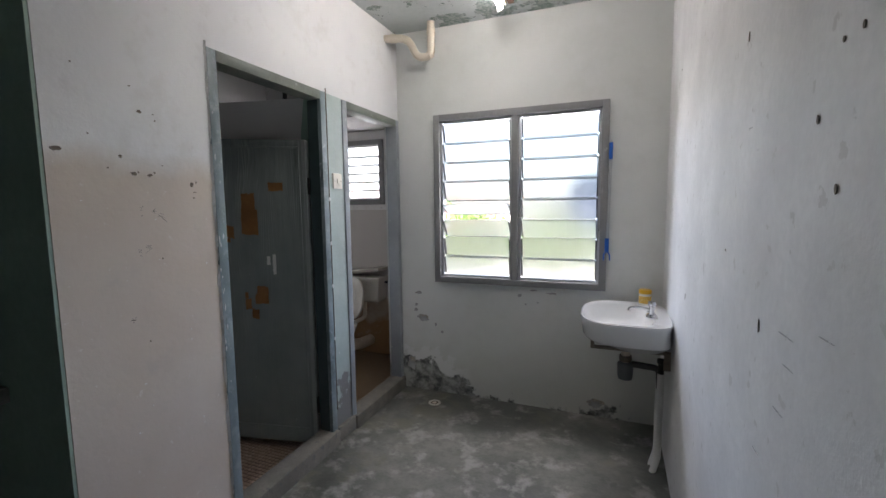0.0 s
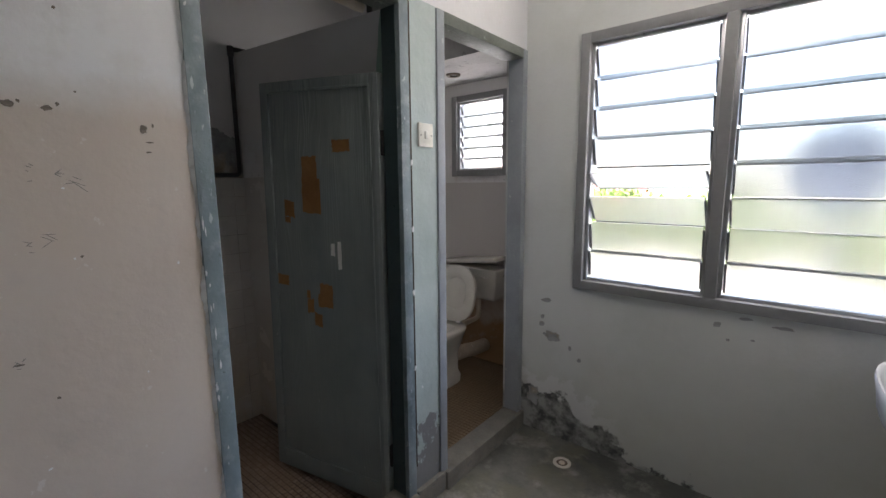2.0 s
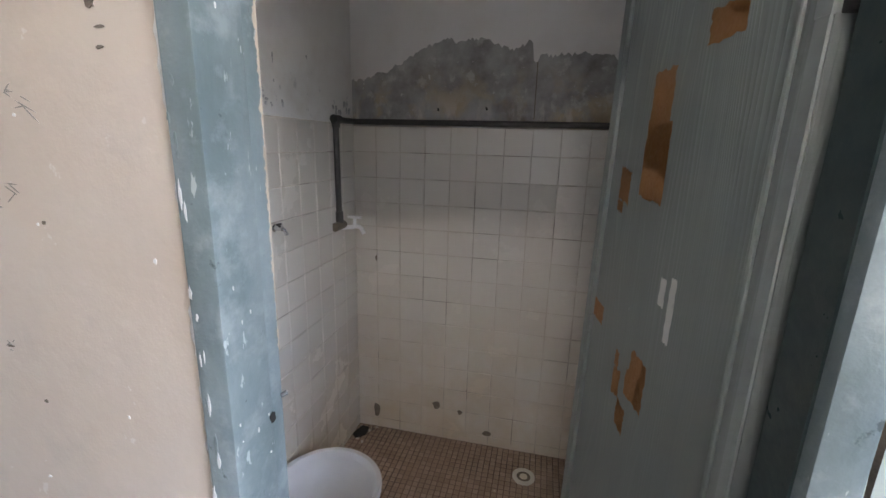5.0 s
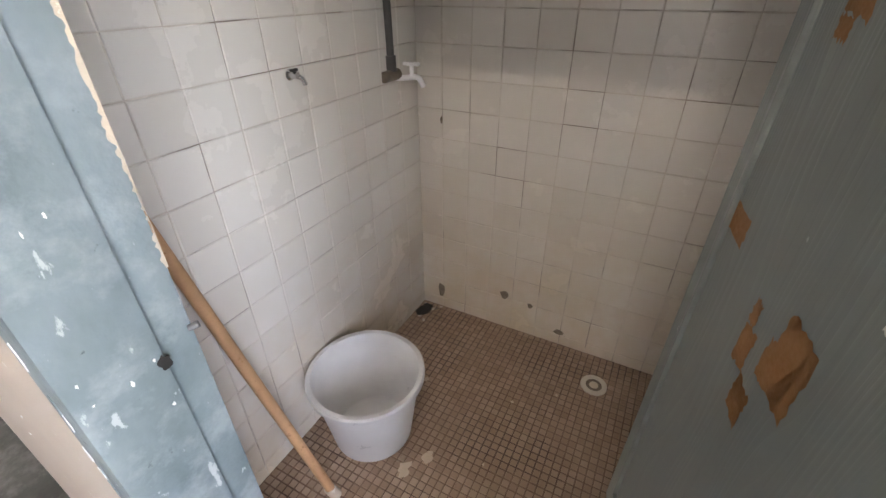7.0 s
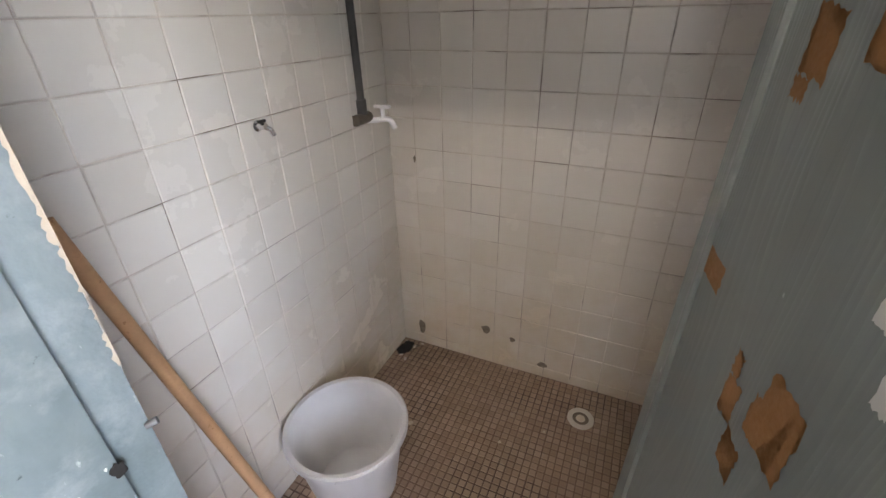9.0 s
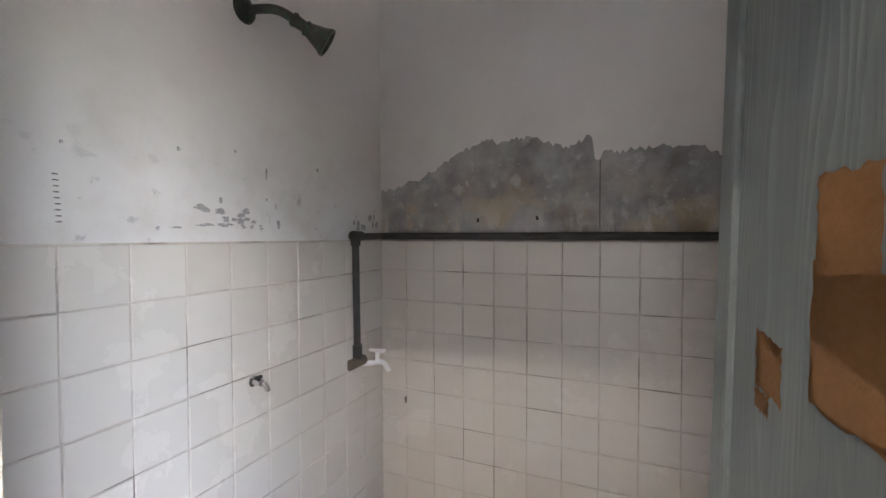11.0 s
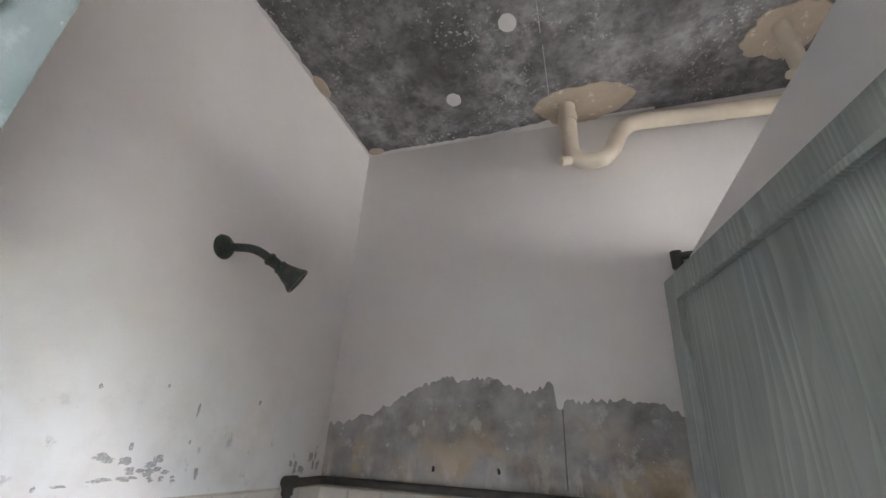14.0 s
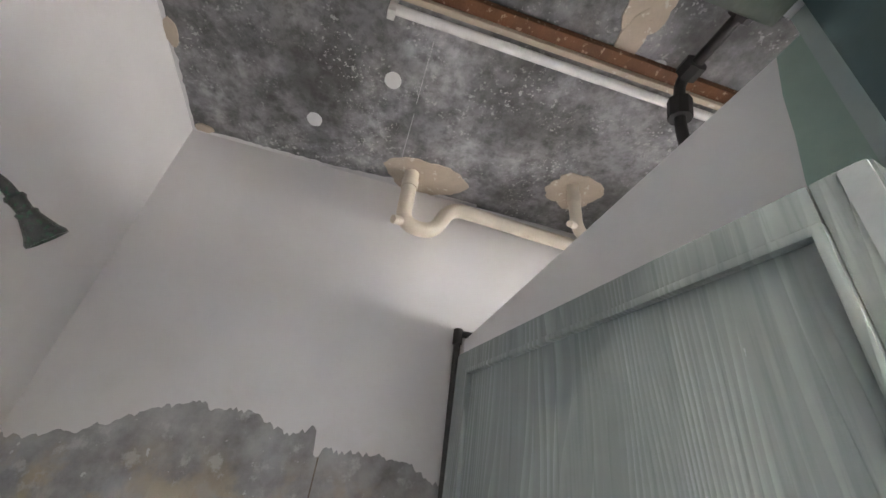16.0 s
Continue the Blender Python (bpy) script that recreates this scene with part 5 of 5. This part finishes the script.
for i, (x, z, rx, ry) in enumerate(((-2.07, 1.428, 0.07, 0.016), (-2.02, 1.405, 0.07, 0.006), (-2.11, 1.412, 0.05, 0.010), (-2.056, 1.459, 0.008, 0.008), (-2.372, 1.568, 0.008, 0.008), (-2.223, 1.412, 0.010, 0.015), (-1.963, 1.553, 0.007, 0.005), (-2.096, 1.572, 0.005, 0.005),
                                    (-2.57, 1.410, 0.05, 0.02), (-2.66, 1.443, 0.030, 0.03), (-1.92, 1.397, 0.006, 0.005), (-2.185, 1.470, 0.005, 0.005), (-2.14, 1.405, 0.03, 0.006), (-1.773, 1.529, 0.005, 0.004), (-2.185, 1.535, 0.006, 0.016))):
    for j in range(1 if rx < 0.02 else 6):
        rr = random.Random(i * 10 + j)
        k = 1 if rx < 0.02 else 0.30
        stuck("mildew_spot", wall_bl, blot(i * 10 + j + 200, rx * k * 0.55, ry * (0.4 if k < 1 else 0.8), 0.0006 + 0.0004 * j, 16, 0.6), M["mould"], (x + (0 if k == 1 else rr.uniform(-rx, rx)), YL, z + (0 if k == 1 else rr.uniform(-ry, ry))), ON_Y)
for j in range(9):
    stuck("screw_mark", wall_bl, blot(j + 300, 0.0045, 0.0011, 0.0008, 10), M["scuff"], (-1.768 + 0.0005 * j, YL, 1.404 + 0.0092 * j), ON_Y)

DOWN = Matrix.Rotation(math.pi, 4, "X")
for i, (x, y, rx, ry) in enumerate(((-2.625, 1.73, 0.10, 0.165), (-2.475, 2.285, 0.10, 0.11), (-2.315, 0.872, 0.05, 0.020), (-1.80, 2.10, 0.09, 0.06), (-2.685, 0.90, 0.02, 0.035), (-1.90, 2.11, 0.09, 0.035))):
    stuck("cream_patch", bath_ceil, blot(i + 400, rx * 0.95, ry * 0.95, 0.0034 + 0.0006 * i, 40, 0.22), M["patch"], (x, y, CEIL - 0.006), DOWN, "cream paint left round a pipe")
for i, (x, y) in enumerate(((-2.241, 1.531), (-2.490, 1.298), (-1.946, 2.226))):
    stuck("plaster_plug", bath_ceil, blot(i + 420, 0.030, 0.026, 0.003, 26, 0.08), M["white"], (x, y, CEIL - 0.006), DOWN, "round white plaster plug")
bm = bmesh.new()
rnd = random.Random(12)
line = [(YL + 0.004 + (1.965 - YL) * i / 70, 0.004 + 0.006 * noise.noise((i * 0.35, 3, 0)) + rnd.uniform(0, 0.006) + 0.02 * max(0.0, min(1.0, (i - 34) / 14, (60 - i) / 8))) for i in range(71)]
a = [bm.verts.new((XB + 0.001, y, CEIL - 0.0085)) for y, w in line]
b = [bm.verts.new((XB + 0.012 + w, y, CEIL - 0.0085)) for y, w in line]
for i in range(70):
    bm.faces.new((a[i], a[i + 1], b[i + 1], b[i]))
part("paint_edge", bm, M["white"], bath_ceil, "ragged edge of wall paint", smooth=0)
bm = bmesh.new()
line = [(XB + 0.004 + (XI - XB) * i / 70, 0.006 + 0.010 * abs(noise.noise((i * 0.3, 9, 0))) + rnd.uniform(0, 0.005)) for i in range(71)]
a = [bm.verts.new((x, YL + 0.001, CEIL - 0.0085)) for x, w in line]
b = [bm.verts.new((x, YL + 0.004 + w, CEIL - 0.0085)) for x, w in line]
for i in range(70):
    bm.faces.new((a[i], a[i + 1], b[i + 1], b[i]))
part("paint_edge", bm, M["white"], bath_ceil, "ragged edge of wall paint", smooth=0)
for x0, x1, y in ((-2.56, -2.34, 1.619), (-2.30, -2.06, 1.617)):  # a mark left by the shuttering boards
    part("board_seam", boxes((x0, y, CEIL - 0.0068, x1, y + 0.003, CEIL - 0.0055)), M["mould"], bath_ceil, "pale seam left by shuttering", smooth=0)
part("vent_ring", lathe([(0.025, -0.012), (0.045, -0.012), (0.05, 0.0), (0.02, 0.0)], Matrix.Translation((-2.20, 3.20, 2.05)), 24), M["scuff"], slab, "rusty pipe ring in the slab")

# hole in the corner of the shower floor
stuck("corner_hole", wall_bl, blot(77, 0.045, 0.03, 0.003, 18), M["black"], (-2.645, YL + 0.042, BATH_Z + 0.004), Matrix())

rnd = random.Random(64)
for i in range(14):  # crumbs of mortar round the hole
    x, y, r = -2.645 + rnd.uniform(-0.05, 0.07), YL + 0.05 + rnd.uniform(-0.03, 0.05), rnd.uniform(0.003, 0.009)
    stuck("mortar_crumb", wall_bl, blot(i + 1500, r, r * 0.7, r * 0.5, 8, 0.6), M["grout" if i % 3 else "scuff"], (x, y, BATH_Z + 0.002), Matrix.Rotation(rnd.uniform(0, 6), 4, "Z"))

# ---- wall tiles ----
tile_cache = {}


def tile_mesh(w, h, mat, t=0.006):
    key = (round(w, 3), round(h, 3), mat.name)
    if key not in tile_cache:
        bm = boxes((-w / 2, -h / 2, 0, w / 2, h / 2, t))
        top = [e for e in bm.edges if all(v.co.z > t / 2 for v in e.verts)]
        bmesh.ops.bevel(bm, geom=top, offset=0.0016, segments=1, affect="EDGES")
        me = bpy.data.meshes.new("tile")
        bm.to_mesh(me)
        bm.free()
        me.materials.append(mat)
        tile_cache[key] = me
    return tile_cache[key]


def tiled(parent, turn, origin, us, vs, gap, mat, seed, chips=()):
    """Tiles between the joint lines us and vs on a wall; each is an object of its own."""
    rnd = random.Random(seed)
    for i, (u0, u1) in enumerate(zip(us, us[1:])):
        for j, (v0, v1) in enumerate(zip(vs, vs[1:])):
            ob = new("tile", tile_mesh(u1 - u0 - gap, v1 - v0 - gap, mat))
            ob.parent = parent
            jit = Matrix.Rotation(radians(rnd.uniform(-0.35, 0.35)), 4, "Y") @ Matrix.Rotation(radians(rnd.uniform(-0.35, 0.35)), 4, "X") @ Matrix.Rotation(radians(rnd.uniform(-0.25, 0.25)), 4, "Z")
            ob.matrix_local = Matrix.Translation(origin) @ turn @ Matrix.Translation(((u0 + u1) / 2 + rnd.uniform(-0.0006, 0.0006), (v0 + v1) / 2 + rnd.uniform(-0.0006, 0.0006), rnd.uniform(-0.0006, 0.0006))) @ jit


def joints(start, pitch, lo, hi):
    k = math.ceil((lo - start) / pitch - 0.25)
    js = [lo]
    while start + k * pitch < hi - 0.02:
        if start + k * pitch > lo + 0.02:
            js.append(start + k * pitch)
        k += 1
    return js + [hi]


vz = joints(1.264, 0.1042, BATH_Z + 0.001, 1.366)
part("grout_bed", boxes((XB, YL, BATH_Z, XB + 0.0045, YP, 1.366)), M["grout"], wall_bb, smooth=0)
tiled(wall_bb, ON_X, (XB + 0.0015, 0, 0), joints(0.960, 0.1054, YL + 0.006, YP), vz, 0.0024, M["tile"], 1)
part("grout_bed", boxes((XB + 0.0045, YL, BATH_Z, XI, YL + 0.0045, 1.370)), M["grout"], wall_bl, smooth=0)
tiled(wall_bl, ON_Y, (0, YL + 0.0015, 0), joints(-1.761, 0.1043, XB + 0.006, XI - 0.004), joints(1.264, 0.1032, BATH_Z + 0.001, 1.368), 0.0024, M["tile"], 2)
# broken tile corners near the floor
for i, (y, z, rx, ry) in enumerate(((1.244, 0.133, 0.018, 0.020), (1.482, 0.030, 0.020, 0.013), (1.354, 0.116, 0.012, 0.010), (0.952, 0.058, 0.018, 0.032), (0.957, 0.810, 0.006, 0.012))):
    stuck("broken_corner", wall_bb, blot(i + 500, rx, ry, 0.0015, 9, 0.5), M["scuff"], (XB + 0.0082, y, z), ON_X)
part("tile_facing", boxes((XB, YP - 0.006, BATH_Z, XI, YP, 1.366)), M["tile"], wall_part, smooth=0)
part("tile_facing", boxes((XB, TY - 0.006, BATH_Z, XI + 0.03, TY, 1.33)), M["wctile"], wall_te, smooth=0)

# ---- mosaic floors ----


def mosaic_floor(name, x0, x1, y0, y1, z, pitch, near, tile, joint, label):
    bed = thing(name, boxes((x0 - 0.05, y0 - 0.05, z - 0.05, x1 + 0.06, y1 + 0.05, z - 0.0025)), M[joint], label, "floor", kind="structure", smooth=0)
    me = tile_mesh(pitch - 0.0035, pitch - 0.0035, M[tile], 0.004)
    verts, faces, count = [], [], 0
    rnd = random.Random(5)
    nx, ny = int((x1 - x0) / pitch), int((y1 - y0) / pitch)
    h = (pitch - 0.0035) / 2
    for i in range(nx):
        for j in range(ny):
            x, y = x0 + (i + 0.5) * pitch, y0 + (j + 0.5) * pitch
            dz = rnd.uniform(-0.0006, 0.0006)
            if near(x, y) and count < 300:
                ob = new("tile", me)
                ob.parent = bed
                ob.location = (x, y, z - 0.004 + dz)
                count += 1
            else:
                b = len(verts)
                verts += [(x + sx * h, y + sy * h, z - 0.004) for sx, sy in ((-1, -1), (1, -1), (1, 1), (-1, 1))]
                verts += [(x + sx * (h - 0.0014), y + sy * (h - 0.0014), z + dz) for sx, sy in ((-1, -1), (1, -1), (1, 1), (-1, 1))]
                faces += [(b + 4, b + 5, b + 6, b + 7)] + [(b + k, b + (k + 1) % 4, b + 4 + (k + 1) % 4, b + 4 + k) for k in range(4)]
    me2 = bpy.data.meshes.new("mosaic")
    me2.from_pydata(verts, [], faces)
    me2.materials.append(M[tile])
    ob = new("mosaic", me2)
    ob.parent = bed
    tagged(ob, kind="stuff")
    return bed


mosaic_floor("floor_shower", XB + 0.004, XI - 0.02, YL + 0.004, YP - 0.006, BATH_Z, 0.0242, lambda x, y: -2.03 < x < -1.60 and 1.10 < y < 1.52, "mosaic", "fgrout", "brown mosaic tile floor, dirty joints")
mosaic_floor("floor_toilet", XB + 0.004, XI - 0.02, YP + 0.092, TY - 0.008, BATH_Z, 0.0242, lambda x, y: -1.95 < x < -1.62 and 2.35 < y < 2.75, "mud", "mudgrout", "mud-brown mosaic tile floor of the toilet")
for i, (x, y, r) in enumerate(((-1.965, 1.210, 0.024), (-2.030, 1.255, 0.020), (-2.30, 1.10, 0.010), (-2.35, 1.42, 0.006), (-2.45, 1.55, 0.005), (-2.09, 1.42, 0.005))):
    stuck("plaster_splash", bpy.data.objects["floor_shower"], blot(i + 600, r, r * 0.8, 0.0012, 16, 0.6), M["patch"], (x, y, BATH_Z + 0.0006), Matrix())
